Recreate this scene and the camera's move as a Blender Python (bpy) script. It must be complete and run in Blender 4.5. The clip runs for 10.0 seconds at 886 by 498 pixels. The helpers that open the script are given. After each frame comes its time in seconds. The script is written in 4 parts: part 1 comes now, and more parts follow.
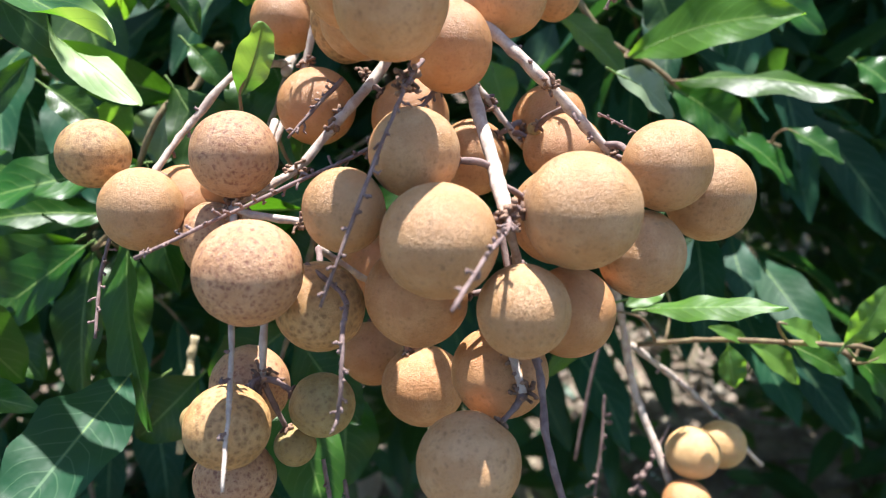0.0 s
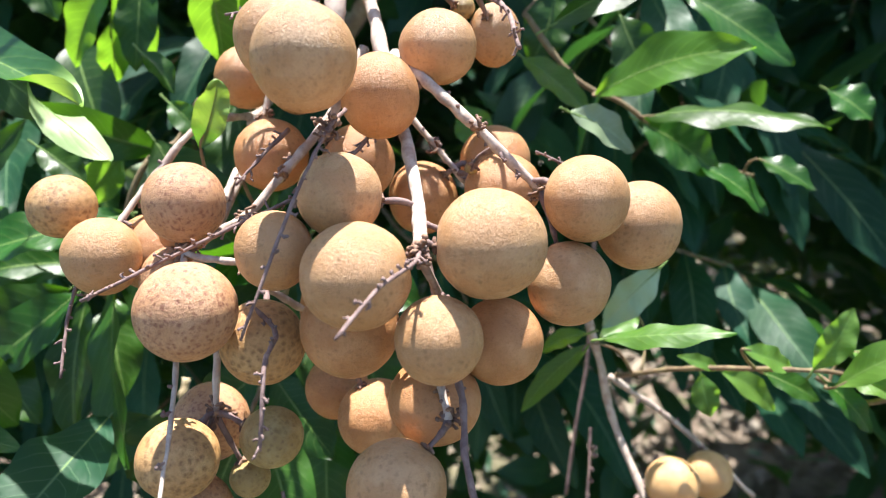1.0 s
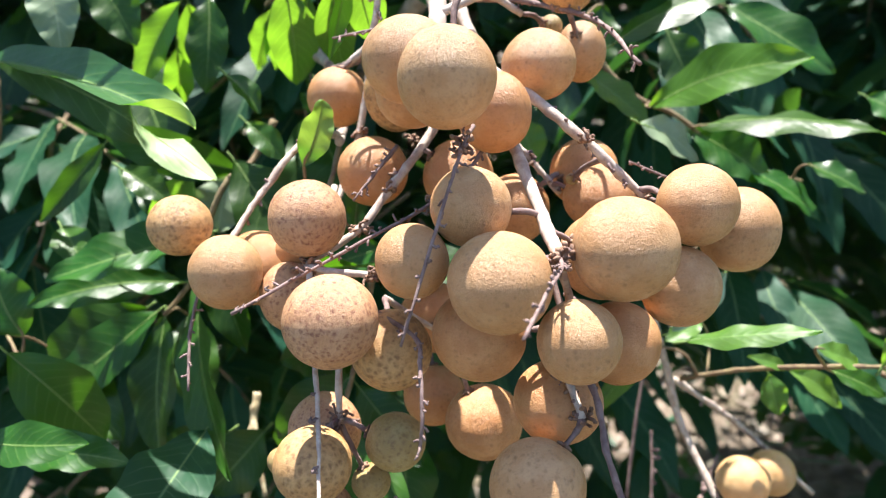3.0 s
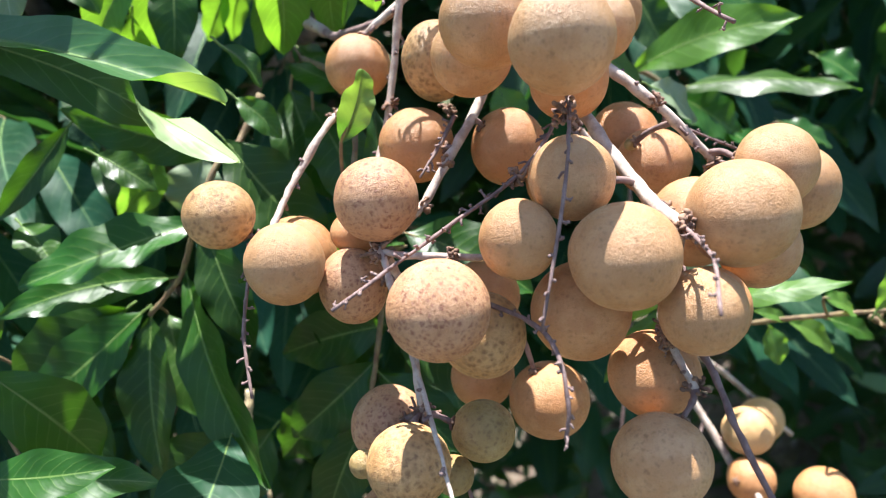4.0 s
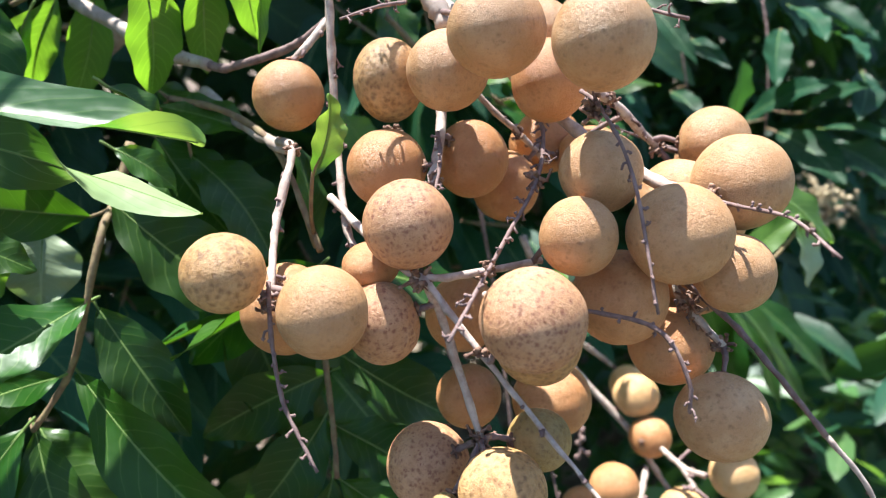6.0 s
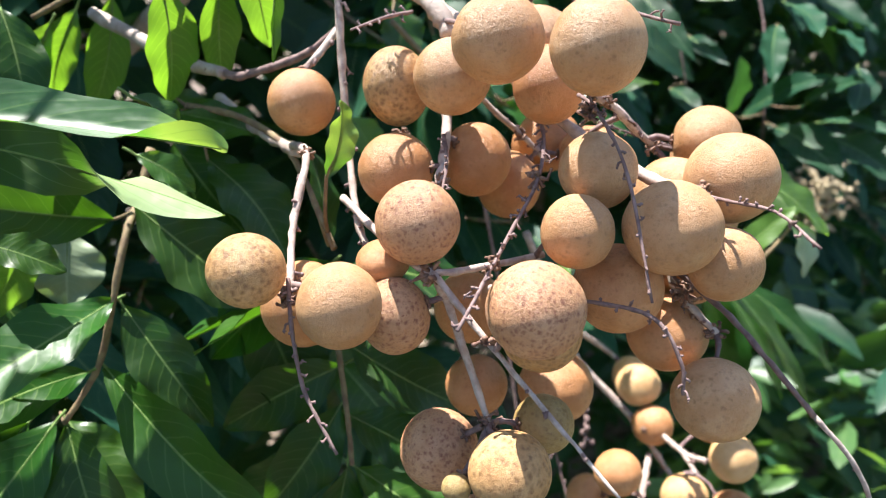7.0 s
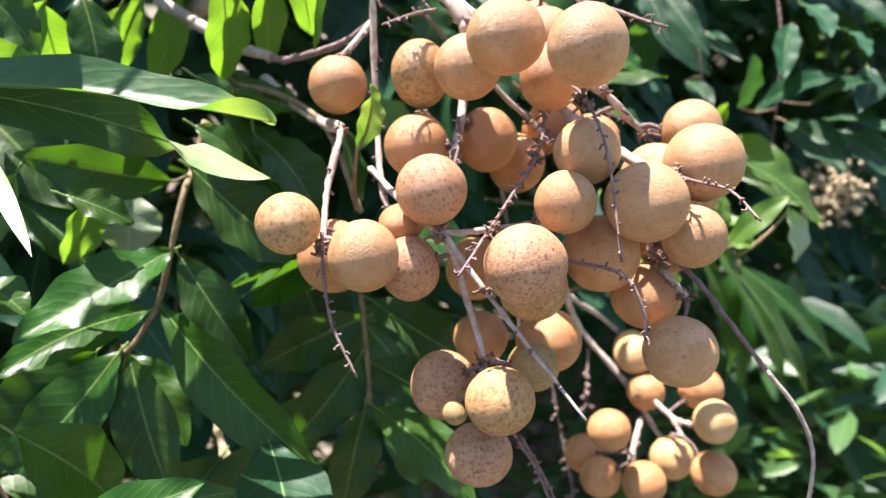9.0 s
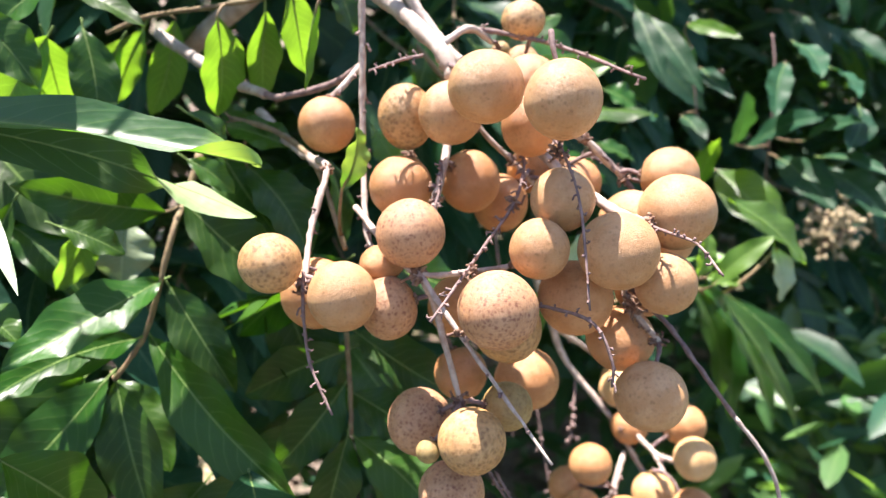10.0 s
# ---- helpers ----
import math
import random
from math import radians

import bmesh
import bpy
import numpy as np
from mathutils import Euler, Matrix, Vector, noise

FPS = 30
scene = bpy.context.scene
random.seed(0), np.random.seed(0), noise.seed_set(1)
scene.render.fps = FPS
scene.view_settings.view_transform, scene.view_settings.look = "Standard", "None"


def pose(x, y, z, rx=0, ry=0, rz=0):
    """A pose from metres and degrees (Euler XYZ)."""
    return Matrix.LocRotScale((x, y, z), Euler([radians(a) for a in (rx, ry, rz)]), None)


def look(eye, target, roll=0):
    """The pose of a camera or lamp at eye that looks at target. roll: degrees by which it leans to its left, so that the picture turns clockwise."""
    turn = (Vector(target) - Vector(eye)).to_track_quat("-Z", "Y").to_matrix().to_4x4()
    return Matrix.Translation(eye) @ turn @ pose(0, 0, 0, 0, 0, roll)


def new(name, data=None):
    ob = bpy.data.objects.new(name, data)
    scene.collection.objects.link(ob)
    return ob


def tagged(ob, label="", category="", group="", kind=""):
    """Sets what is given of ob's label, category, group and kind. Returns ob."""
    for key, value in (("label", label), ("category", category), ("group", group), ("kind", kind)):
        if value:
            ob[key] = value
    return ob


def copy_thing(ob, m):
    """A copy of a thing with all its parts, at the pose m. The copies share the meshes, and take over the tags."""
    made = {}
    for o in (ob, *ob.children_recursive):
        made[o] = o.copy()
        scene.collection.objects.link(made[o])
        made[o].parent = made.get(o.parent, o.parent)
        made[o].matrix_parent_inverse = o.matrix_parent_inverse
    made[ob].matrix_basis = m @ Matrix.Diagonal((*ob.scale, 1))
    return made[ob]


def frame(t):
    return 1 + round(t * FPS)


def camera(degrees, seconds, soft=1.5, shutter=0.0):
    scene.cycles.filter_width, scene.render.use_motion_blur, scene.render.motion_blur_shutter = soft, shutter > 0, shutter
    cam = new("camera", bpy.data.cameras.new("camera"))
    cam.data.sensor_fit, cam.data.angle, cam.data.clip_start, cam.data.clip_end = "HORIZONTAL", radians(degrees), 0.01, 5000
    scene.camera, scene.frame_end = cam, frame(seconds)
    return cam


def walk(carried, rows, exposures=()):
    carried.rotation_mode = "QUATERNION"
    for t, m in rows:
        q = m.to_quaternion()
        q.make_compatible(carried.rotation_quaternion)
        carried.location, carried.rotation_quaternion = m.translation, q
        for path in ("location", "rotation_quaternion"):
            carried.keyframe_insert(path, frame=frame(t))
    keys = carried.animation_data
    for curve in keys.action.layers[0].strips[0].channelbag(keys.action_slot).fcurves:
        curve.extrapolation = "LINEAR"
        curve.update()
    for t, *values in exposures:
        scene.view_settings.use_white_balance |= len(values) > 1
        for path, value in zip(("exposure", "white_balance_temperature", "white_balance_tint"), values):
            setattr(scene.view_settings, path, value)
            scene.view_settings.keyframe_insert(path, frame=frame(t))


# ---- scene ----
cam = camera(62.8, 10.0, soft=1.1)
METRES, EYE, TILT, LEAN, TURN = 0.32, 1.4, -28.0, 0.0, 0.0
ROWS = [
    (0.0, 0.0, 0.0, 0.0, 0.0, 0.0, -0.0),
    (0.5, 0.0725, -0.0032, 0.0217, 2.5, 2.01, 0.95),
    (1.0, 0.089, -0.0323, -0.0075, 2.7, 3.31, 1.71),
    (1.5, 0.0624, -0.0436, -0.0049, 2.46, 4.47, 2.81),
    (2.0, 0.0345, -0.0502, -0.0053, 2.52, 4.44, 2.4),
    (2.5, 0.0076, -0.0691, -0.0101, 2.84, 4.73, 2.99),
    (4.0, -0.2063, -0.0161, 0.0155, -6.88, 1.37, 7.17),
    (4.5, -0.3312, 0.082, 0.0319, -17.09, -1.15, 11.98),
    (5.0, -0.3437, 0.0867, 0.049, -24.81, -0.7, 14.08),
    (5.5, -0.3945, 0.0929, 0.0612, -28.94, -1.05, 16.8),
    (6.0, -0.4593, 0.0944, 0.0616, -29.98, -0.85, 17.85),
    (7.5, -0.49, 0.0378, 0.0585, -29.4, -0.95, 18.83),
    (8.0, -0.5039, 0.0197, 0.0505, -28.85, -1.27, 17.78),
    (8.5, -0.5025, -0.0151, 0.0451, -28.9, -1.54, 16.88),
    (9.0, -0.5311, -0.0522, 0.0362, -27.29, -1.4, 16.42),
    (9.5, -0.543, -0.0746, 0.032, -26.41, -1.42, 15.32),
    (10.0, -0.5094, -0.0885, 0.0562, -26.88, -0.03, 15.01),
]
walk(cam, [(t, pose(0, 0, EYE, TILT, LEAN, TURN) @ pose(METRES * x, METRES * y, METRES * z, 90 + pitch, roll, yaw)) for t, x, y, z, yaw, pitch, roll in ROWS],
     exposures=[(0.0, 1.93, 6150, 10), (1.0, 2.08, 6300, 10), (2.5, 2.14, 6400, 10), (4.5, 2.00, 6100, 10), (6.0, 1.93, 6150, 10), (7.5, 2.02, 6350, 14), (8.5, 2.06, 6450, 16), (9.0, 2.18, 6550, 18), (10.0, 2.28, 6600, 18)])
cam.data.dof.use_dof = True
cam.data.dof.focus_distance = 0.202
cam.data.dof.aperture_fstop = 14.5

# ---- light ----
SUN_ELEVATION, SUN_AZIMUTH, SUN_STRENGTH, SKY_STRENGTH = 70.0, 5.0, 4.3, 0.080   # azimuth: degrees from +y towards +x
world = bpy.data.worlds.new("world")
scene.world = world
world.use_nodes = True
wn = world.node_tree
sky = wn.nodes.new("ShaderNodeTexSky")
sky.sky_type = "NISHITA"
sky.sun_disc = False
sky.sun_elevation, sky.sun_rotation = radians(SUN_ELEVATION), radians(SUN_AZIMUTH)
wn.nodes["Background"].inputs["Strength"].default_value = SKY_STRENGTH
wn.links.new(sky.outputs[0], wn.nodes["Background"].inputs["Color"])
sun_data = bpy.data.lights.new("sun", "SUN")
sun_data.energy, sun_data.angle, sun_data.color = SUN_STRENGTH, radians(0.55), (1.0, 0.95, 0.88)
sun = new("sun", sun_data)
_e, _a = radians(SUN_ELEVATION), radians(SUN_AZIMUTH)
SUN_WAY = Vector((math.sin(_a) * math.cos(_e), math.cos(_a) * math.cos(_e), math.sin(_e)))
sun.matrix_world = look(SUN_WAY * 5, (0, 0, 0))


# ---- materials ----
class Nodes:
    """A small builder of node materials."""

    def __init__(self, name):
        self.mat = bpy.data.materials.new(name)
        self.mat.use_nodes = True
        self.tree = self.mat.node_tree
        self.bsdf = self.tree.nodes["Principled BSDF"]
        self.out = self.tree.nodes["Material Output"]

    def add(self, kind, props="", **ins):
        n = self.tree.nodes.new(kind)
        if props:
            n.operation = props
        for k, v in ins.items():
            self.set(n, k.replace("_", " "), v)
        return n

    def set(self, n, key, v):
        sock = n.inputs[int(key)] if key.isdigit() else n.inputs[key]
        if isinstance(v, bpy.types.NodeSocket):
            self.tree.links.new(v, sock)
        elif isinstance(v, bpy.types.Node):
            self.tree.links.new(v.outputs[0], sock)
        else:
            sock.default_value = v

    def math(self, op, a, b=0.0, clamp=False):
        n = self.tree.nodes.new("ShaderNodeMath")
        n.operation, n.use_clamp = op, clamp
        self.set(n, "0", a)
        self.set(n, "1", b)
        return n.outputs[0]

    def ramp(self, fac, lo, hi, a=0.0, b=1.0):
        n = self.tree.nodes.new("ShaderNodeMapRange")
        n.clamp = True
        n.interpolation_type = "SMOOTHSTEP"
        for k, v in (("Value", fac), ("From Min", lo), ("From Max", hi), ("To Min", a), ("To Max", b)):
            self.set(n, k, v)
        return n.outputs[0]

    def mix(self, fac, a, b, blend="MIX"):
        n = self.tree.nodes.new("ShaderNodeMix")
        n.data_type, n.blend_type = "RGBA", blend
        self.set(n, "0", fac)
        self.set(n, "6", a)
        self.set(n, "7", b)
        return n.outputs[2]

    def noise(self, co, scale, detail=3.0, rough=0.55):
        n = self.tree.nodes.new("ShaderNodeTexNoise")
        self.set(n, "Vector", co)
        n.inputs["Scale"].default_value, n.inputs["Detail"].default_value, n.inputs["Roughness"].default_value = scale, detail, rough
        return n.outputs[0]

    def bump(self, height, strength, dist, before=None):
        n = self.tree.nodes.new("ShaderNodeBump")
        n.inputs["Strength"].default_value, n.inputs["Distance"].default_value = strength, dist
        self.set(n, "Height", height)
        if before is not None:
            self.set(n, "Normal", before)
        return n.outputs[0]

    def surface(self, **ins):
        for k, v in ins.items():
            self.set(self.bsdf, k.replace("_", " "), v)
        return self.mat


def rgba(r, g, b):
    return (r, g, b, 1.0)


def skin_material(name, light, dark, spot, cell, lo, hi, amount, fines=0.35, cover=0.4):
    """Thin leathery fruit skin: mottled tan, brown flecks on a cell pattern, a fine grain."""
    m = Nodes(name)
    tc = m.add("ShaderNodeTexCoord").outputs["Object"]
    info = m.add("ShaderNodeObjectInfo").outputs["Random"]
    shift = m.add("ShaderNodeVectorMath", "ADD")
    m.set(shift, "0", tc)
    comb = m.add("ShaderNodeCombineXYZ", X=info, Y=info)
    m.set(shift, "1", comb)
    co = shift.outputs[0]
    big = m.noise(co, 110, 3)
    base = m.mix(m.ramp(big, 0.38, 0.62), rgba(*light), rgba(*dark))
    base = m.mix(m.math("MULTIPLY", info, 0.35), base, rgba(dark[0] * 0.95, dark[1] * 0.9, dark[2] * 0.85))
    wob = m.add("ShaderNodeTexNoise")
    m.set(wob, "Vector", co)
    wob.inputs["Scale"].default_value = 500
    warp = m.add("ShaderNodeVectorMath", "MULTIPLY_ADD")
    m.set(warp, "0", wob.outputs["Color"])
    m.set(warp, "1", (0.0016, 0.0016, 0.0016))
    m.set(warp, "2", co)
    vor = m.add("ShaderNodeTexVoronoi")
    m.set(vor, "Vector", warp.outputs[0])
    vor.inputs["Scale"].default_value = cell
    vor.inputs["Randomness"].default_value = 0.85
    patch = m.ramp(m.noise(co, 75, 2), 0.40, 0.60, cover, 1.0)
    some = m.ramp(m.add("ShaderNodeSeparateXYZ", Vector=vor.outputs["Color"]).outputs[0], 0.45 - 0.5 * cover, 0.6 - 0.5 * cover)
    fleck = m.math("MULTIPLY", m.ramp(vor.outputs["Distance"], lo, hi, 1.0, 0.0), m.math("MULTIPLY", some, patch))
    fine = m.add("ShaderNodeTexVoronoi")
    m.set(fine, "Vector", warp.outputs[0])
    fine.inputs["Scale"].default_value = cell * 2.3
    sparse = m.ramp(m.add("ShaderNodeSeparateXYZ", Vector=fine.outputs["Color"]).outputs[1], 0.3, 0.6)
    small = m.math("MULTIPLY", m.math("MULTIPLY", m.ramp(fine.outputs["Distance"], 0.12, 0.42, 1.0, 0.0), sparse), fines)
    rough = m.ramp(m.noise(co, cell * 1.15, 4, 0.62), 0.36, 0.60, 0.40, 1.0)
    blotch = m.math("MULTIPLY", m.ramp(m.noise(co, cell * 0.9, 5, 0.66), 0.54, 0.72), m.math("MULTIPLY", patch, 0.8))
    spots = m.math("MULTIPLY", m.math("ADD", fleck, small, True), rough)
    mask = m.math("MULTIPLY", m.math("ADD", spots, blotch, True), amount)
    col = m.mix(mask, base, rgba(*spot))
    grain = m.noise(co, 1500, 3, 0.7)
    col = m.mix(m.ramp(grain, 0.45, 0.75, 0.0, 0.24), col, rgba(spot[0] * 1.25, spot[1] * 1.25, spot[2] * 1.2))
    nrm = m.bump(m.noise(co, 1900, 4, 0.8), 0.70, 0.0005)
    nrm = m.bump(m.noise(co, 900, 3, 0.6), 0.30, 0.0007, nrm)
    nrm = m.bump(m.noise(co, 160, 2, 0.5), 0.18, 0.0020, nrm)
    return m.surface(Base_Color=col, Roughness=m.ramp(grain, 0.3, 0.8, 0.36, 0.50), Normal=nrm, Specular_IOR_Level=0.52,
                     Diffuse_Roughness=0.6)


SKIN_TAN = skin_material("tan_skin", (0.588, 0.355, 0.178), (0.512, 0.278, 0.120), (0.25, 0.125, 0.050), 520, 0.04, 0.50, 0.62, 0.45, 0.55)
SKIN_ORANGE = skin_material("orange_skin", (0.60, 0.318, 0.140), (0.50, 0.235, 0.090), (0.26, 0.105, 0.036), 520, 0.04, 0.48, 0.56, 0.40, 0.50)
SKIN_RED = skin_material("red_flecked_skin", (0.60, 0.355, 0.195), (0.525, 0.285, 0.140), (0.23, 0.075, 0.042), 600, 0.06, 0.62, 0.90, 0.7, 0.85)
SKIN_NET = skin_material("netted_skin", (0.61, 0.385, 0.172), (0.53, 0.300, 0.118), (0.21, 0.10, 0.036), 500, 0.10, 0.70, 0.80, 0.3, 1.0)
SKIN_GREEN = skin_material("greenish_skin", (0.45, 0.335, 0.14), (0.37, 0.25, 0.09), (0.20, 0.12, 0.045), 560, 0.10, 0.6, 0.7, 0.3, 0.9)
SKIN_PALE = skin_material("pale_skin", (0.66, 0.43, 0.205), (0.57, 0.345, 0.145), (0.38, 0.22, 0.10), 420, 0.08, 0.3, 0.35)


def wood_material(name, light, dark, scale=1.0):
    m = Nodes(name)
    tc = m.add("ShaderNodeTexCoord").outputs["Object"]
    n1 = m.noise(tc, 260 * scale, 4)
    n2 = m.noise(tc, 1500 * scale, 3, 0.7)
    col = m.mix(m.ramp(n1, 0.35, 0.65), rgba(*light), rgba(*dark))
    col = m.mix(m.ramp(n2, 0.55, 0.72, 0.0, 0.55), col, rgba(dark[0] * 0.5, dark[1] * 0.48, dark[2] * 0.5))
    nrm = m.bump(n2, 0.5, 0.0004)
    nrm = m.bump(n1, 0.4, 0.0008, nrm)
    return m.surface(Base_Color=col, Roughness=0.75, Normal=nrm, Specular_IOR_Level=0.3)


STEM = wood_material("pale_stem_bark", (0.50, 0.42, 0.36), (0.34, 0.26, 0.22))
TWIG = wood_material("purple_brown_twig", (0.235, 0.165, 0.150), (0.145, 0.095, 0.088))
BARK = wood_material("branch_bark", (0.42, 0.36, 0.31), (0.29, 0.23, 0.19), 0.5)
GREEN_TWIG = wood_material("olive_twig", (0.22, 0.17, 0.09), (0.15, 0.10, 0.06), 0.8)
CALYX = wood_material("dry_calyx", (0.29, 0.18, 0.12), (0.14, 0.08, 0.06))


def leaf_material(name, top, vein, through_col, share, gloss, island=False, tip=None, veined=0.7, wax=0.5):
    """Leathery leaf: side veins on the blade's own coordinates, wax gloss, light that passes through."""
    m = Nodes(name)
    uv = m.add("ShaderNodeTexCoord").outputs["UV"]
    sep = m.add("ShaderNodeSeparateXYZ", Vector=uv)
    u, v = sep.outputs[0], sep.outputs[1]
    side = m.math("ABSOLUTE", m.math("SUBTRACT", u, 0.5))
    bend = m.math("ADD", m.math("MULTIPLY", side, 2.6), m.math("MULTIPLY", m.math("MULTIPLY", side, side), 4.6))
    sway = m.math("MULTIPLY", m.noise(uv, 3.0, 1), 0.9)
    s = m.math("FRACT", m.math("ADD", m.math("SUBTRACT", m.math("MULTIPLY", v, 11.0), bend), sway))
    away = m.math("ABSOLUTE", m.math("SUBTRACT", s, 0.5))
    fade = m.ramp(side, 0.30, 0.49, 1.0, 0.15)
    line = m.math("MULTIPLY", m.ramp(away, 0.012, 0.07, 1.0, 0.0), fade)
    mid = m.ramp(side, 0.008, 0.026, 1.0, 0.0)
    rnd = m.add("ShaderNodeNewGeometry").outputs["Random Per Island"] if island else m.add("ShaderNodeObjectInfo").outputs["Random"]
    tc = m.add("ShaderNodeTexCoord").outputs["Object"]
    blot = m.noise(tc, 45, 3)
    hsv = m.add("ShaderNodeHueSaturation")
    m.set(hsv, "Hue", m.ramp(rnd, 0.0, 1.0, 0.485, 0.512))
    m.set(hsv, "Value", m.ramp(m.math("FRACT", m.math("MULTIPLY", rnd, 7.31)), 0.0, 1.0, 0.75, 1.3))
    m.set(hsv, "Color", m.mix(m.ramp(blot, 0.35, 0.68), rgba(*top), rgba(top[0] * 0.72, top[1] * 0.76, top[2] * 0.7)))
    blade, shine = hsv.outputs[0], rgba(*through_col)
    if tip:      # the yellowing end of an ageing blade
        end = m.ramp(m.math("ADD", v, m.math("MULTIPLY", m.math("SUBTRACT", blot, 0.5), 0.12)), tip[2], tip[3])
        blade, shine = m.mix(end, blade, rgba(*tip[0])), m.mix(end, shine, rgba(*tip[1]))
    col = m.mix(m.math("MULTIPLY", line, 0.34), blade, rgba(*vein))
    col = m.mix(m.math("MULTIPLY", mid, 0.75), col, rgba(*vein))
    fine = m.noise(tc, 900, 2)
    quilt = m.math("MULTIPLY", m.ramp(away, 0.0, 0.34), fade)
    nrm = m.bump(m.math("ADD", quilt, m.math("MULTIPLY", fine, 0.25)), 0.08, 0.0006)
    nrm = m.bump(m.noise(tc, 110, 2), 0.16, 0.0018, nrm)
    nrm = m.bump(blot, 0.35, 0.003, nrm)
    m.surface(Base_Color=col, Roughness=m.ramp(blot, 0.3, 0.7, gloss, gloss + 0.14), Normal=nrm, Specular_IOR_Level=wax)
    tr = m.add("ShaderNodeBsdfTranslucent")
    m.set(tr, "Color", m.mix(m.math("MULTIPLY", m.math("MAXIMUM", line, mid), 0.45), shine, rgba(through_col[0] * veined, through_col[1] * veined, through_col[2] * veined)))
    ms = m.add("ShaderNodeMixShader")
    ms.inputs[0].default_value = share
    m.tree.links.new(m.bsdf.outputs[0], ms.inputs[1])
    m.tree.links.new(tr.outputs[0], ms.inputs[2])
    m.tree.links.new(ms.outputs[0], m.out.inputs[0])
    return m.mat


LEAF = leaf_material("leaf_green", (0.017, 0.063, 0.006), (0.13, 0.22, 0.05), (0.15, 0.42, 0.012), 0.18, 0.32, wax=0.32)
LEAF_YOUNG = leaf_material("leaf_young", (0.10, 0.21, 0.040), (0.24, 0.36, 0.10), (0.30, 0.60, 0.035), 0.5, 0.38, veined=1.4)
LEAF_HANGING = leaf_material("leaf_hanging", (0.050, 0.135, 0.020), (0.22, 0.32, 0.09), (0.27, 0.55, 0.025), 0.44, 0.34, veined=1.6)
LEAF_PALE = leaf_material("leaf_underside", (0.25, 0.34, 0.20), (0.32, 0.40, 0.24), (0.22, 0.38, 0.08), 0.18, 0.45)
LEAF_TIP = leaf_material("leaf_yellowing_tip", (0.019, 0.066, 0.016), (0.14, 0.24, 0.06), (0.17, 0.47, 0.02), 0.24, 0.36, tip=((0.15, 0.27, 0.05), (0.44, 0.68, 0.08), 0.84, 0.90))
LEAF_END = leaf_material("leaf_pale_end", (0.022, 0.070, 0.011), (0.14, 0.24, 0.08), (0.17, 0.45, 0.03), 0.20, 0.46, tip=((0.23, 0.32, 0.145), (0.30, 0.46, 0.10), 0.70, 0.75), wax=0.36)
LEAF_UPRIGHT = leaf_material("leaf_bright_end", (0.020, 0.066, 0.013), (0.16, 0.26, 0.06), (0.20, 0.48, 0.03), 0.28, 0.38, tip=((0.15, 0.27, 0.05), (0.38, 0.64, 0.06), 0.22, 0.42))
LEAF_TEAL = leaf_material("leaf_blue_green", (0.014, 0.056, 0.030), (0.09, 0.17, 0.08), (0.10, 0.32, 0.04), 0.14, 0.42, wax=0.14)
LEAF_MASS = leaf_material("leaf_mass", (0.015, 0.058, 0.030), (0.08, 0.16, 0.05), (0.16, 0.40, 0.03), 0.18, 0.38, True, wax=0.32)
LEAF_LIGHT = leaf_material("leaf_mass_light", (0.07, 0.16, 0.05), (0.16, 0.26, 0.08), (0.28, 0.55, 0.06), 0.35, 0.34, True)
MIDRIB = wood_material("leaf_midrib", (0.15, 0.235, 0.065), (0.11, 0.18, 0.045))


def ground_material():
    m = Nodes("orchard_soil")
    tc = m.add("ShaderNodeTexCoord").outputs["Object"]
    a, b, c = m.noise(tc, 1.1, 4), m.noise(tc, 9, 5, 0.65), m.noise(tc, 60, 4, 0.7)
    col = m.mix(m.ramp(b, 0.35, 0.65), rgba(0.19, 0.145, 0.105), rgba(0.10, 0.072, 0.050))
    col = m.mix(m.ramp(c, 0.5, 0.7, 0.0, 0.7), col, rgba(0.27, 0.23, 0.19))
    col = m.mix(m.ramp(a, 0.5, 0.62, 0.0, 0.6), col, rgba(0.09, 0.12, 0.035))
    nrm = m.bump(c, 0.8, 0.02)
    nrm = m.bump(b, 0.6, 0.06, nrm)
    return m.surface(Base_Color=col, Roughness=0.95, Normal=nrm)


SOIL = ground_material()
LITTER = leaf_material("dry_leaf_litter", (0.20, 0.155, 0.115), (0.30, 0.24, 0.18), (0.35, 0.22, 0.10), 0.1, 0.6, True)
FLOWER = wood_material("dry_flower_beige", (0.52, 0.44, 0.28), (0.34, 0.26, 0.15))


# ---- building helpers ----
def part(name, bm, material, parent=None, label="", smooth=True):
    """Links a bmesh or a mesh as one object, under a thing or a part if given."""
    if isinstance(bm, bmesh.types.BMesh):
        me = bpy.data.meshes.new(name)
        bm.to_mesh(me)
        bm.free()
    else:
        me = bm
    if smooth:
        me.polygons.foreach_set("use_smooth", [True] * len(me.polygons))
    if material and not me.materials:
        me.materials.append(material)
    ob = new(name, me)
    if parent is not None:
        ob.parent = parent
    if label:
        ob["label"] = label
    return ob


def mesh_from(name, verts, faces, uvs=None):
    me = bpy.data.meshes.new(name)
    me.from_pydata(verts, [], faces)
    if uvs is not None:
        layer = me.uv_layers.new(name="UVMap")
        idx = np.empty(len(me.loops), dtype=np.int32)
        me.loops.foreach_get("vertex_index", idx)
        layer.data.foreach_set("uv", np.asarray(uvs, dtype=np.float32)[idx].ravel())
    me.update()
    return me


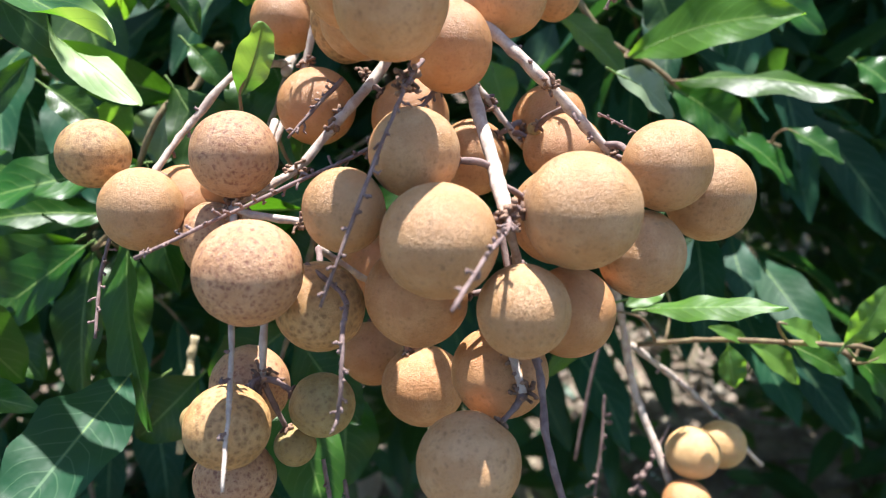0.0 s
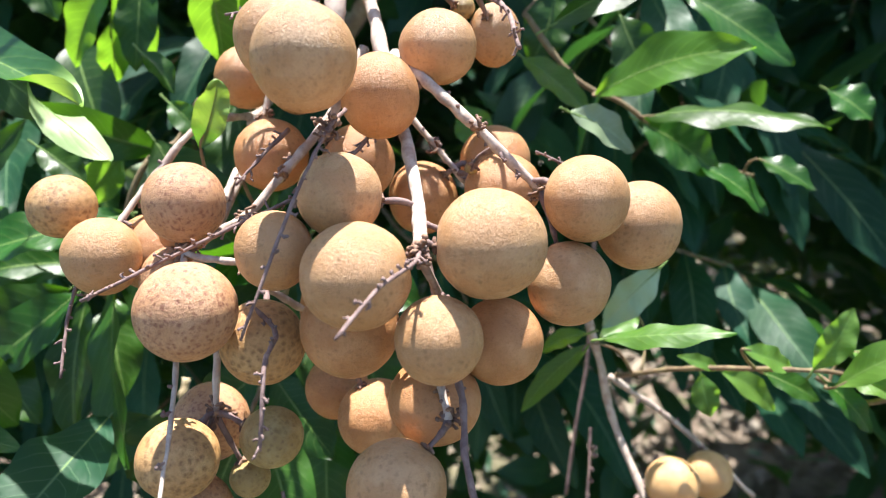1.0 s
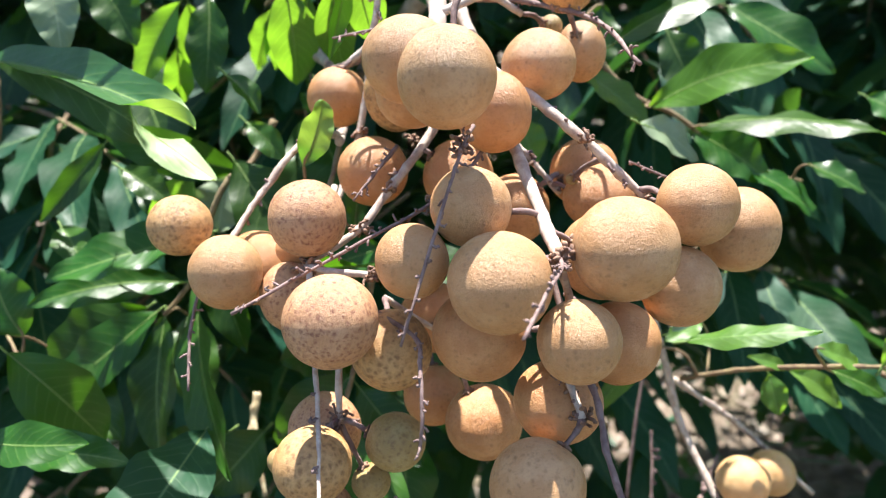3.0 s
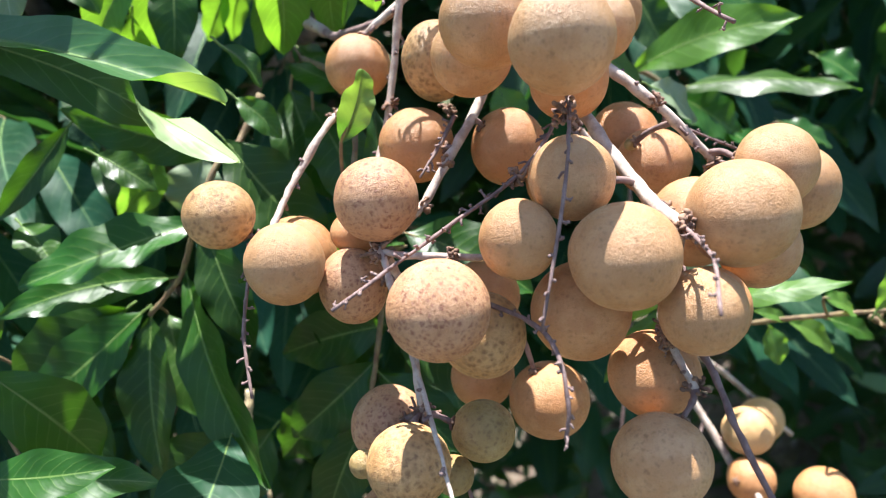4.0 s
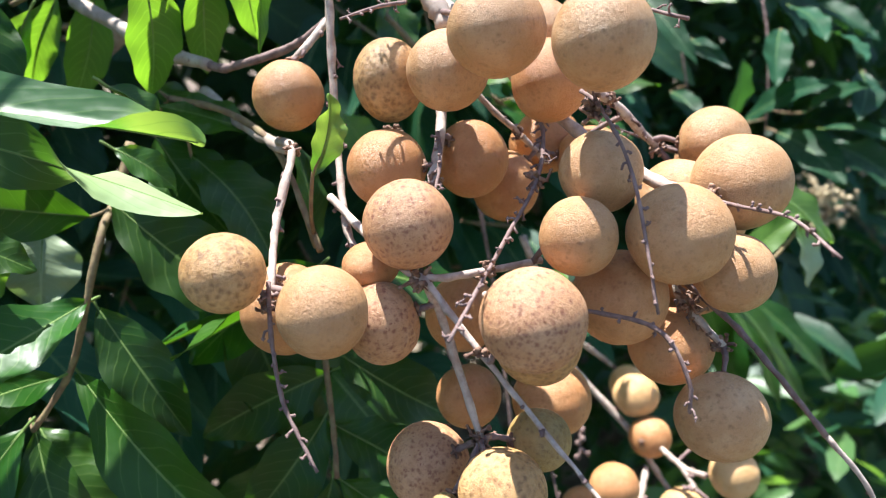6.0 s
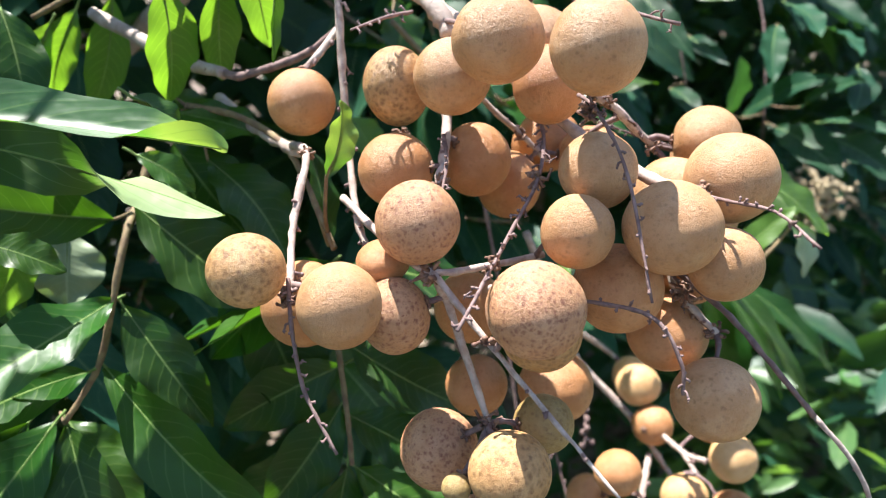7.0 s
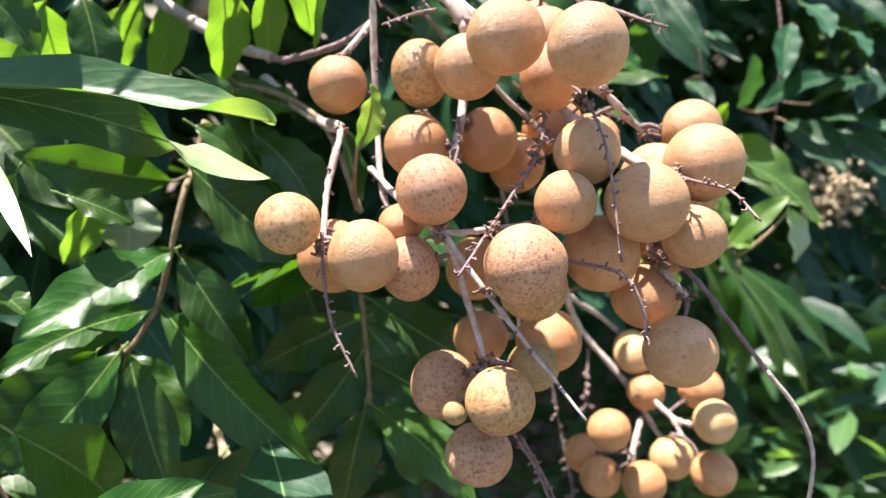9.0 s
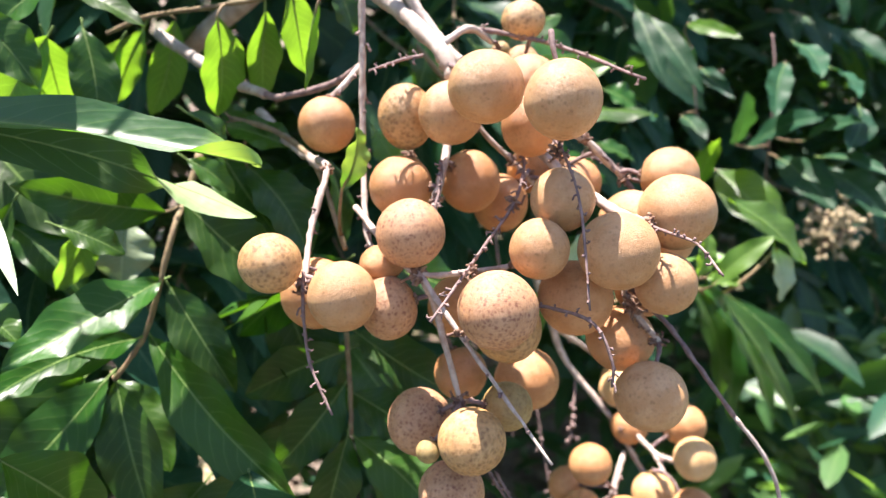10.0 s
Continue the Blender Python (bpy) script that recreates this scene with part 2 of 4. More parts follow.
def spline(points, per=7):
    """A smooth line through the points (Catmull-Rom)."""
    p = [Vector(q) for q in points]
    p = [p[0] * 2 - p[1], *p, p[-1] * 2 - p[-2]]
    line = []
    for i in range(1, len(p) - 2):
        a, b, c, d = p[i - 1:i + 3]
        for k in range(per):
            t = k / per
            line.append(0.5 * (2 * b + (c - a) * t + (2 * a - 5 * b + 4 * c - d) * t * t + (3 * b - a - 3 * c + d) * t ** 3))
    line.append(p[-2])
    return line


def tube(line, r0, r1, sides=8, knots=0.0, rng=None, bm=None, wobble=0.0):
    """A tapered, slightly knotty tube along a line."""
    bm = bm or bmesh.new()
    n = len(line)
    rings = []
    side = None
    bumps = [rng.random() for _ in range(n)] if rng else [0.5] * n
    for i, p in enumerate(line):
        way = (line[min(i + 1, n - 1)] - line[max(i - 1, 0)])
        way = way.normalized() if way.length > 1e-9 else Vector((0, 0, 1))
        if side is None:
            side = way.orthogonal().normalized()
        side = (side - way * side.dot(way)).normalized()
        other = way.cross(side)
        f = i / max(1, n - 1)
        r = (r0 + (r1 - r0) * f) * (1 + knots * (bumps[i] - 0.4))
        q = p + (side * (bumps[i] - 0.5) + other * (bumps[i - 1] - 0.5)) * wobble
        rings.append([bm.verts.new(q + (side * math.cos(2 * math.pi * k / sides) + other * math.sin(2 * math.pi * k / sides)) * r) for k in range(sides)])
    for a, b in zip(rings, rings[1:]):
        for k in range(sides):
            bm.faces.new((a[k], a[(k + 1) % sides], b[(k + 1) % sides], b[k]))
    bm.faces.new(rings[0][::-1])
    bm.faces.new(rings[-1])
    return bm


def knob(bm, c, r, rng, squash=1.0):
    m = Matrix.Translation(c) @ Matrix.Rotation(rng.random() * 3, 4, Vector((rng.random(), rng.random(), 0.3)).normalized()) @ Matrix.Diagonal((1, squash, 0.8, 1))
    bmesh.ops.create_icosphere(bm, subdivisions=1, radius=r, matrix=m)


def scars(line, rng, step, length, start=0.15, radius=0.00033):
    """Short stubs where flowers and fruits have dropped off, all along a twig."""
    bm = bmesh.new()
    total = sum((b - a).length for a, b in zip(line, line[1:]))
    for k in range(int(total * (1 - start) / step)):
        f = start + (1 - start) * (k + rng.random() * 0.7) / max(1, int(total * (1 - start) / step))
        x = min(f * (len(line) - 1), len(line) - 1.001)
        i = int(x)
        p = line[i].lerp(line[i + 1], x - i)
        way = (line[i + 1] - line[i]).normalized()
        out = (way.orthogonal().normalized())
        out.rotate(Matrix.Rotation(rng.random() * 6.28, 3, way))
        out = (out + way * (rng.random() * 0.7)).normalized()
        ln = length * (0.5 + rng.random())
        mid = p + out * ln * 0.6 + Vector((rng.uniform(-1, 1), rng.uniform(-1, 1), rng.uniform(-1, 1))) * ln * 0.15
        end = p + out * ln + way * ln * rng.uniform(-0.3, 0.5)
        tube([p, mid, end], radius * 1.25, radius, 5, 0.3, rng, bm)
        if rng.random() < 0.75:
            for _ in range(rng.choice((1, 2, 3))):
                tip = end + Vector((rng.uniform(-1, 1), rng.uniform(-1, 1), rng.uniform(-1, 1))) * ln * 0.45
                tube([end, tip], radius * 0.9, radius * 0.5, 4, 0, rng, bm)
            knob(bm, end, radius * 1.7, rng)
    return bm


STEM_POINTS = []      # places along the stems, for the stalks of the fruits
RNG = random.Random(11)


def stem(owner, name, points, r0, r1, material=None, label="", scar=None, knots=0.35, attach=True):
    line = spline(points)
    o = owner.location
    local = [p - o for p in line]
    ob = part(name, tube(local, r0, r1, 9, knots, RNG, wobble=r0 * 0.25), material or STEM, owner, label)
    if attach:
        STEM_POINTS.extend((p, r0 + (r1 - r0) * i / len(line)) for i, p in enumerate(line))
    if not attach:
        TWIG_LINES.setdefault(owner.name, []).extend(line)
    if scar:
        tagged(part("flower_scar", scars(local, RNG, *scar), TWIG, ob, "brown stubs of dropped flowers"), kind="stuff")
    return ob


def tuft(owner, at, count, size, material=None):
    """A knot of dry bracts and stubs at a node of the stems."""
    bm = bmesh.new()
    c = Vector(at) - owner.location
    for _ in range(count):
        d = Vector((RNG.gauss(0, 1), RNG.gauss(0, 1), RNG.gauss(0, 1))).normalized()
        e = c + d * size * RNG.uniform(0.5, 1.0)
        k = e + Vector((RNG.gauss(0, 1), RNG.gauss(0, 1), RNG.gauss(0, 1))) * size * 0.25
        tube([c + d * size * 0.15, e, k], 0.0007, 0.0004, 5, 0.3, RNG, bm)
        knob(bm, k, RNG.uniform(0.0006, 0.0011), RNG, 0.7)
    tagged(part("bract_tuft", bm, material or CALYX, owner, "knot of dry brown bracts"), kind="stuff")


def thing(name, at, label, category, group="", kind=""):
    ob = new(name)
    ob.location = at
    ob.empty_display_size = 0.01
    return tagged(ob, label, category, group, kind)


def leaf_mesh(name, length, width, bow, fold, wave, twist, curl, seed, blunt=0.0, nu=8, nv=20):
    """A lance-shaped blade with a drawn-out tip along +x, its upper side to +z, bowed, folded along the midrib, with a wavy rim."""
    rng = random.Random(seed)
    ph, fr = rng.random() * 6.28, rng.uniform(2.2, 3.6)
    lean = rng.uniform(-0.05, 0.05)
    verts, uvs, ribs = [], [], []
    for j in range(nv + 1):
        v = math.sin(math.pi / 2 * j / nv) if blunt else j / nv
        if v < 0.46:
            half = 0.5 * width * math.sin(math.pi / 2 * v / 0.46) ** 0.85
        else:
            half = 0.5 * width * max(0.0, 1 - ((v - 0.46) / 0.54) ** (2.6 if blunt else 1.9)) ** (0.5 if blunt else 0.86)
        if j in (0, nv):
            half = width * 0.012
        cx = v * length
        cy = lean * length * math.sin(math.pi * v)
        cz = bow * length * math.sin(math.pi * v) + curl * length * max(0.0, v - 0.72) ** 2 * 9 * 0.3
        tw = twist * (v - 0.3)
        if blunt:      # turned only towards the end
            f = min(1.0, max(0.0, (v - blunt) / 0.24))
            tw = twist * f * f * (3 - 2 * f)
        for i in range(nu + 1):
            u = 2 * i / nu - 1
            w = half * (1 + 0.025 * math.sin(fr * 2 * v * 6.28 / 2 + ph * u))
            y = u * w * math.cos(fold * abs(u) * 0.6)
            z = abs(u) * w * math.sin(fold) + 1.2 * wave * width * math.sin(fr * v * 6.28 + ph + (1.3 if u > 0 else 0)) * u * u
            yy, zz = y * math.cos(tw) - z * math.sin(tw), y * math.sin(tw) + z * math.cos(tw)
            verts.append((cx, cy + yy, cz + zz))
            uvs.append((i / nu, v))
        ribs.append(Vector((cx, cy, cz - 0.00025)))
    faces = [(j * (nu + 1) + i, j * (nu + 1) + i + 1, (j + 1) * (nu + 1) + i + 1, (j + 1) * (nu + 1) + i) for j in range(nv) for i in range(nu)]
    return mesh_from(name, verts, faces, uvs), ribs


def leaf_matrix(base, tip, facing):
    """The pose that lays a blade from base to tip with its upper side towards facing."""
    x = (Vector(tip) - Vector(base)).normalized()
    z = Vector(facing)
    z = (z - x * z.dot(x)).normalized()
    y = z.cross(x)
    m = Matrix((x, y, z)).transposed().to_4x4()
    m.translation = Vector(base)
    return m


LEAF_COUNT = [0]
TWIG_LINES = {}       # the lines of the twigs, to which the leaf stalks run


def leaf(owner, base, tip, width, facing=(0, -0.45, 0.9), bow=0.06, fold=0.25, wave=0.05, twist=0.0, curl=0.0, material=None, label="", blunt=0.0):
    LEAF_COUNT[0] += 1
    s = LEAF_COUNT[0]
    me, ribs = leaf_mesh("leaf", (Vector(tip) - Vector(base)).length, width, bow, fold, wave, twist, curl, s, blunt)
    ob = part("leaf", me, material or LEAF, owner, label)
    ob.matrix_basis = Matrix.Translation(-owner.location) @ leaf_matrix(base, tip, facing)
    part("midrib", tube(ribs[:-2], 0.0003 if material is LEAF_YOUNG else 0.0005, 0.0002, 5), MIDRIB, ob)
    # the blade's stalk, bent back to the twig
    start = Vector((-0.008, 0, -0.002))
    if TWIG_LINES.get(owner.name):
        near = min(TWIG_LINES[owner.name], key=lambda q: (q - Vector(base)).length)
        if (near - Vector(base)).length < 0.035:
            start = leaf_matrix(base, tip, facing).inverted() @ near
    loose = start.length < 0.0085
    if loose:
        start = Vector((-0.005, 0, -0.001))
    bend = start * 0.45 + Vector((-0.15 * start.length, 0, 0))
    part("leaf_stalk", tube(spline([start, bend, Vector((0, 0, -0.0003)), Vector((0.006, 0, bow * 0.012))], 4), 0.0006 if loose else 0.0008, 0.0005, 6), MIDRIB if loose else GREEN_TWIG, ob)
    return ob


FRUIT_COUNT = [0]


def fruit(at, rx, rz, skin, label, stalk_to=None, reach=0.03):
    """One longan: a slightly uneven ball with a dimple at the stalk, a small dry calyx and its stalk to the nearest stem."""
    FRUIT_COUNT[0] += 1
    rng = random.Random(100 + FRUIT_COUNT[0])
    at = Vector(at)
    root = thing("longan_fruit", at, label, "fruit", "longan fruits of the bunch")
    if stalk_to is None:
        p, r = min(STEM_POINTS, key=lambda q: (q[0] - at).length + (0.004 if q[0].z < at.z else 0))
        if (p - at).length > rx + reach:
            p = at + Vector((rng.uniform(-0.3, 0.3), 0.55, 0.8)).normalized() * (rx + 0.012)
    else:
        p = Vector(stalk_to)
    way = (p - at)
    way = way.normalized() if way.length > 1e-4 else Vector((0, 0.5, 0.8)).normalized()
    bm = bmesh.new()
    bmesh.ops.create_uvsphere(bm, u_segments=44, v_segments=28, radius=1.0)
    off = Vector((rng.random() * 50, rng.random() * 50, rng.random() * 50))
    for vert in bm.verts:
        d = vert.co.normalized()
        k = 1 + 0.022 * noise.noise(d * 1.3 + off) + 0.006 * noise.noise(d * 5 + off)
        c = d.dot(way)
        if c > 0.9:
            k -= 0.05 * ((c - 0.9) / 0.1) ** 2
        vert.co = Vector((d.x * rx, d.y * rx, d.z * rz)) * k
    part("skin", bm, skin, root)
    top = Vector((way.x * rx, way.y * rx, way.z * rz)) * 0.955
    bm = bmesh.new()
    side = way.orthogonal().normalized()
    for k in range(5):
        s = side.copy()
        s.rotate(Matrix.Rotation(k * 1.2566 + rng.random() * 0.4, 3, way))
        tube([top, top + s * 0.0012 + way * 0.0006, top + s * 0.0023 + way * 0.0003], 0.0009, 0.0004, 5, 0, rng, bm)
    knob(bm, top + way * 0.0004, 0.0013, rng)
    part("calyx", bm, CALYX, root, "dry brown calyx")
    end = p - at
    if (end - top).length > 0.0015:
        mid = top.lerp(end, 0.5) + Vector((rng.uniform(-1, 1), rng.uniform(-1, 1), rng.uniform(0, 1))) * 0.0012
        part("stalk", tube(spline([top, mid, end], 4), 0.0008, 0.001, 7, 0.4, rng), TWIG, root, "thin brown stalk")
    return root


# ---- ground and distance ----
bm = bmesh.new()
bmesh.ops.create_grid(bm, x_segments=60, y_segments=60, size=40)
for v in bm.verts:
    v.co.z = 0.05 * noise.noise(Vector((v.co.x * 0.25, v.co.y * 0.25, 0)))
tagged(part("ground", bm, SOIL), "bare brown orchard soil strewn with dry leaves", "ground", kind="structure")

# ---- the fruit bunch: its branching stems ----
bunch = thing("fruit_panicle", (0.0, 0.21, 1.33), "branched grey-brown fruiting stems with many short stubs", "fruit stem", "stems of the bunch")
stem(bunch, "main_stem", [(-0.020, 0.285, 1.425), (-0.0088, 0.262, 1.388), (0.0002, 0.2290, 1.3640), (0.0085, 0.2003, 1.3415), (0.0135, 0.170, 1.3300), (0.0150, 0.149, 1.3290)], 0.0028, 0.0017, label="pale grey main stem")
stem(bunch, "side_stem", [(0.004, 0.232, 1.362), (0.0132, 0.2150, 1.3580), (0.0307, 0.2020, 1.3440), (0.0480, 0.1970, 1.3262)], 0.0019, 0.0014, scar=(0.005, 0.003, 0.3, 0.0005))
stem(bunch, "side_stem", [(-0.0582, 0.2745, 1.3335), (-0.0670, 0.2400, 1.3395), (-0.0807, 0.2236, 1.3265), (-0.0890, 0.2110, 1.3161), (-0.0935, 0.2030, 1.3110)], 0.0014, 0.0010, scar=(0.008, 0.0025, 0.3, 0.0005))
stem(bunch, "side_stem", [(-0.0300, 0.275, 1.420), (-0.0390, 0.262, 1.375), (-0.0470, 0.2500, 1.3400), (-0.0560, 0.2310, 1.3180), (-0.0600, 0.2160, 1.3080)], 0.0015, 0.0011, scar=(0.007, 0.0025, 0.1, 0.0005))
stem(bunch, "side_stem", [(-0.008, 0.248, 1.362), (-0.0189, 0.2291, 1.3435), (-0.0342, 0.2127, 1.3283), (-0.0437, 0.2026, 1.3193), (-0.0581, 0.1880, 1.3150)], 0.0017, 0.0013)
stem(bunch, "side_stem", [(-0.0571, 0.2381, 1.3226), (-0.0572, 0.2131, 1.3171), (-0.0590, 0.1840, 1.3160), (-0.0389, 0.1807, 1.3124), (-0.020, 0.179, 1.3105)], 0.0012, 0.0010)
stem(bunch, "side_stem", [(-0.0581, 0.1828, 1.3159), (-0.0550, 0.1620, 1.3015), (-0.0520, 0.1420, 1.2890), (-0.0495, 0.1178, 1.2758)], 0.0011, 0.0004, scar=(0.012, 0.0018, 0.5, 0.0005))
stem(bunch, "side_stem", [(-0.0570, 0.1840, 1.3150), (-0.0519, 0.1825, 1.2972), (-0.0521, 0.1670, 1.2690)], 0.0014, 0.0011)
stem(bunch, "side_stem", [(0.0140, 0.1750, 1.3180), (0.0190, 0.1600, 1.3000), (0.0237, 0.1440, 1.2896), (0.0245, 0.1291, 1.2800), (0.0301, 0.1140, 1.2637)], 0.0011, 0.0008, TWIG, scar=(0.02, 0.001, 0.3, 0.0003), attach=False)
stem(bunch, "side_stem", [(0.0301, 0.1140, 1.2637), (0.0357, 0.1034, 1.2508), (0.0382, 0.0961, 1.2358), (0.0353, 0.0921, 1.2167), (0.0299, 0.0902, 1.1963)], 0.0008, 0.0006, STEM, "bleached bare end", scar=(0.012, 0.001, 0.1, 0.0003), attach=False)
stem(bunch, "side_stem", [(0.0148, 0.1500, 1.3270), (0.0190, 0.158, 1.308), (0.0160, 0.158, 1.296), (0.0200, 0.143, 1.283)], 0.0013, 0.0010, scar=(0.003, 0.002, 0.2, 0.0005))
stem(bunch, "side_stem", [(-0.036, 0.185, 1.302), (-0.028, 0.190, 1.292), (-0.020, 0.193, 1.284)], 0.0012, 0.0009)
stem(bunch, "side_stem", [(-0.0030, 0.248, 1.366), (0.0040, 0.240, 1.345), (0.016, 0.232, 1.330), (0.026, 0.228, 1.318)], 0.0013, 0.0010, scar=(0.004, 0.002, 0.1, 0.0005))

# bare flower twigs that stick out of the bunch
stem(bunch, "flower_twig", [(0.0000, 0.2100, 1.3500), (-0.0035, 0.1976, 1.3428), (-0.0180, 0.1830, 1.3340), (-0.0420, 0.1680, 1.3270), (-0.0727, 0.1495, 1.3179)], 0.00075, 0.00045, TWIG, "dry twig with stubs", (0.0022, 0.0021, 0.05), attach=False)
stem(bunch, "flower_twig", [(-0.0050, 0.1800, 1.3570), (-0.0083, 0.1690, 1.3545), (-0.0150, 0.1510, 1.3420), (-0.0263, 0.1310, 1.3162)], 0.0006, 0.0004, TWIG, "dry twig with stubs", (0.0030, 0.0016, 0.1), attach=False)
stem(bunch, "flower_twig", [(0.0150, 0.1490, 1.3290), (0.0138, 0.1400, 1.3300), (0.0085, 0.1225, 1.3335), (0.0014, 0.1060, 1.3313)], 0.0006, 0.0004, TWIG, "dry twig with stubs", (0.0030, 0.0014, 0.1), attach=False)
stem(bunch, "flower_twig", [(-0.0930, 0.2030, 1.3180), (-0.0969, 0.1955, 1.3080), (-0.1002, 0.1848, 1.2940), (-0.0992, 0.1707, 1.2804)], 0.0007, 0.00045, TWIG, "dry twig with stubs", (0.0026, 0.0018, 0.1), attach=False)
stem(bunch, "flower_twig", [(-0.0360, 0.1680, 1.3060), (-0.0240, 0.1500, 1.3070), (-0.0222, 0.1330, 1.3090), (-0.0220, 0.1240, 1.3000), (-0.0232, 0.1217, 1.2920)], 0.0007, 0.00045, TWIG, "dry twig with stubs", (0.0036, 0.0016, 0.1), attach=False)
stem(bunch, "flower_twig", [(0.0000, 0.2500, 1.3850), (0.0170, 0.2470, 1.3830), (0.0384, 0.2300, 1.3770), (0.0414, 0.1829, 1.3707)], 0.0013, 0.0006, TWIG, "dry twig with stubs", (0.0030, 0.0022, 0.2), attach=True)
stem(bunch, "flower_twig", [(-0.030, 0.215, 1.343), (-0.036, 0.205, 1.3385), (-0.0440, 0.197, 1.3310)], 0.00075, 0.00045, TWIG, "dry twig with stubs", (0.0024, 0.0020, 0.1), attach=False)
stem(bunch, "flower_twig", [(-0.021, 0.243, 1.378), (-0.034, 0.237, 1.3785), (-0.050, 0.232, 1.377)], 0.00075, 0.00045, TWIG, "dry twig with stubs", (0.0030, 0.0022, 0.1), attach=False)
stem(bunch, "flower_twig", [(0.0909, 0.2222, 1.3104), (0.0659, 0.2238, 1.3216), (0.0495, 0.2250, 1.3295)], 0.0006, 0.0004, TWIG, "dry twig with stubs", (0.0030, 0.0018, 0.1), attach=False)
stem(bunch, "flower_twig", [(-0.0321, 0.1734, 1.2227), (-0.0289, 0.1645, 1.2102), (-0.0267, 0.1562, 1.1978)], 0.0007, 0.00045, TWIG, "dry twig with stubs", (0.0026, 0.0018, 0.1), attach=False)

for spot, n, size in [((0.0145, 0.1490, 1.3290), 16, 0.0042), ((-0.0581, 0.1828, 1.3155), 18, 0.005), ((-0.0080, 0.1720, 1.3540), 12, 0.0045), ((0.0150, 0.1520, 1.2950), 14, 0.005), ((-0.0521, 0.1680, 1.2680), 14, 0.0045),
                      ((0.0480, 0.1970, 1.3262), 10, 0.004), ((-0.0940, 0.2030, 1.3120), 12, 0.004), ((-0.0180, 0.1830, 1.3340), 12, 0.004), ((-0.0266, 0.2473, 1.3361), 10, 0.004), ((0.0210, 0.1440, 1.2830), 10, 0.004),
                      ((-0.0342, 0.2127, 1.3283), 9, 0.0035), ((-0.0437, 0.2026, 1.3193), 12, 0.0042), ((0.0132, 0.2150, 1.3580), 8, 0.0035), ((0.0307, 0.2020, 1.3440), 9, 0.0038),
                      ((-0.0670, 0.2400, 1.3395), 8, 0.0033), ((-0.0389, 0.1807, 1.3124), 10, 0.0038), ((-0.0550, 0.1620, 1.3015), 8, 0.0030), ((-0.0470, 0.2500, 1.3400), 8, 0.0034), ((0.0160, 0.232, 1.330), 9, 0.0036)]:
    tuft(bunch, spot, int(n * 1.4), size * 0.85)

# the branch that carries the bunch
branch = thing("tree_branch", (-0.04, 0.30, 1.38), "thick pale grey-brown branch that carries the fruit bunch", "branch")
stem(branch, "limb", [(-0.0248, 0.3124, 1.4088), (-0.0158, 0.2806, 1.3947), (-0.0144, 0.2400, 1.3795), (-0.0157, 0.2294, 1.3702)], 0.0042, 0.0030, BARK, "", (0.02, 0.003, 0.1, 0.0006), 0.25)
stem(branch, "limb", [(-0.0955, 0.3869, 1.3771), (-0.0761, 0.3350, 1.3603), (-0.0663, 0.3117, 1.3557)], 0.0027, 0.0024, BARK, "", (0.02, 0.003, 0.3, 0.0006), 0.3)
stem(branch, "limb", [(-0.0670, 0.3136, 1.3560), (-0.0613, 0.3026, 1.3557), (-0.0450, 0.2808, 1.3635), (-0.0367, 0.2681, 1.3724)], 0.0017, 0.0014, TWIG, "", (0.02, 0.003, 0.3, 0.0006), 0.3)
stem(branch, "limb", [(-0.0367, 0.2681, 1.3724), (-0.0467, 0.2641, 1.3661), (-0.0531, 0.2650, 1.3609)], 0.0015, 0.0012, BARK, "", (0.004, 0.003, 0.2, 0.0006), 0.3)
stem(branch, "limb", [(-0.0585, 0.3509, 1.3383), (-0.0596, 0.3036, 1.3333), (-0.0584, 0.2673, 1.3320)], 0.0026, 0.0019, BARK, knots=0.3)
stem(branch, "limb", [(-0.0139, 0.2408, 1.3816), (0.0030, 0.2462, 1.3860), (0.0154, 0.2480, 1.3789)], 0.0016, 0.0012, BARK, knots=0.3)

# ---- the second, lower bunch ----
low = thing("fruit_panicle", (0.09, 0.25, 1.16), "grey fruiting stems of the lower bunch", "fruit stem", "stems of the bunch")
stem(low, "main_stem", [(0.0740, 0.2990, 1.2500), (0.0863, 0.2900, 1.2040), (0.0938, 0.2782, 1.1715), (0.1071, 0.2490, 1.1422), (0.1120, 0.2253, 1.1167), (0.1166, 0.2092, 1.0975)], 0.0021, 0.0014, label="pale grey main stem")
stem(low, "side_stem", [(0.1065, 0.2475, 1.1419), (0.1086, 0.2352, 1.1428), (0.1078, 0.2239, 1.142), (0.108, 0.2113, 1.14), (0.1102, 0.2009, 1.1421)], 0.0019, 0.0014)
stem(low, "side_stem", [(0.1077, 0.2147, 1.1407), (0.106, 0.2064, 1.1372), (0.1044, 0.2021, 1.1356)], 0.0014, 0.0012, scar=(0.0028, 0.0030, 0.1, 0.0009))
stem(low, "side_stem", [(0.1022, 0.231, 1.1311), (0.0907, 0.2238, 1.1241), (0.0815, 0.2171, 1.117)], 0.0015, 0.0021, scar=(0.006, 0.0025, 0.5, 0.0009))
stem(low, "bare_stem", [(0.0928, 0.2933, 1.1907), (0.1309, 0.2967, 1.1561), (0.1742, 0.2950, 1.1092)], 0.0017, 0.0013, scar=(0.02, 0.003, 0.1, 0.0006))
stem(low, "bare_stem", [(0.0960, 0.3700, 1.2600), (0.0930, 0.3530, 1.2100), (0.0891, 0.3381, 1.1685), (0.0824, 0.3250, 1.1389), (0.0751, 0.3081, 1.1003)], 0.0011, 0.0009, TWIG)
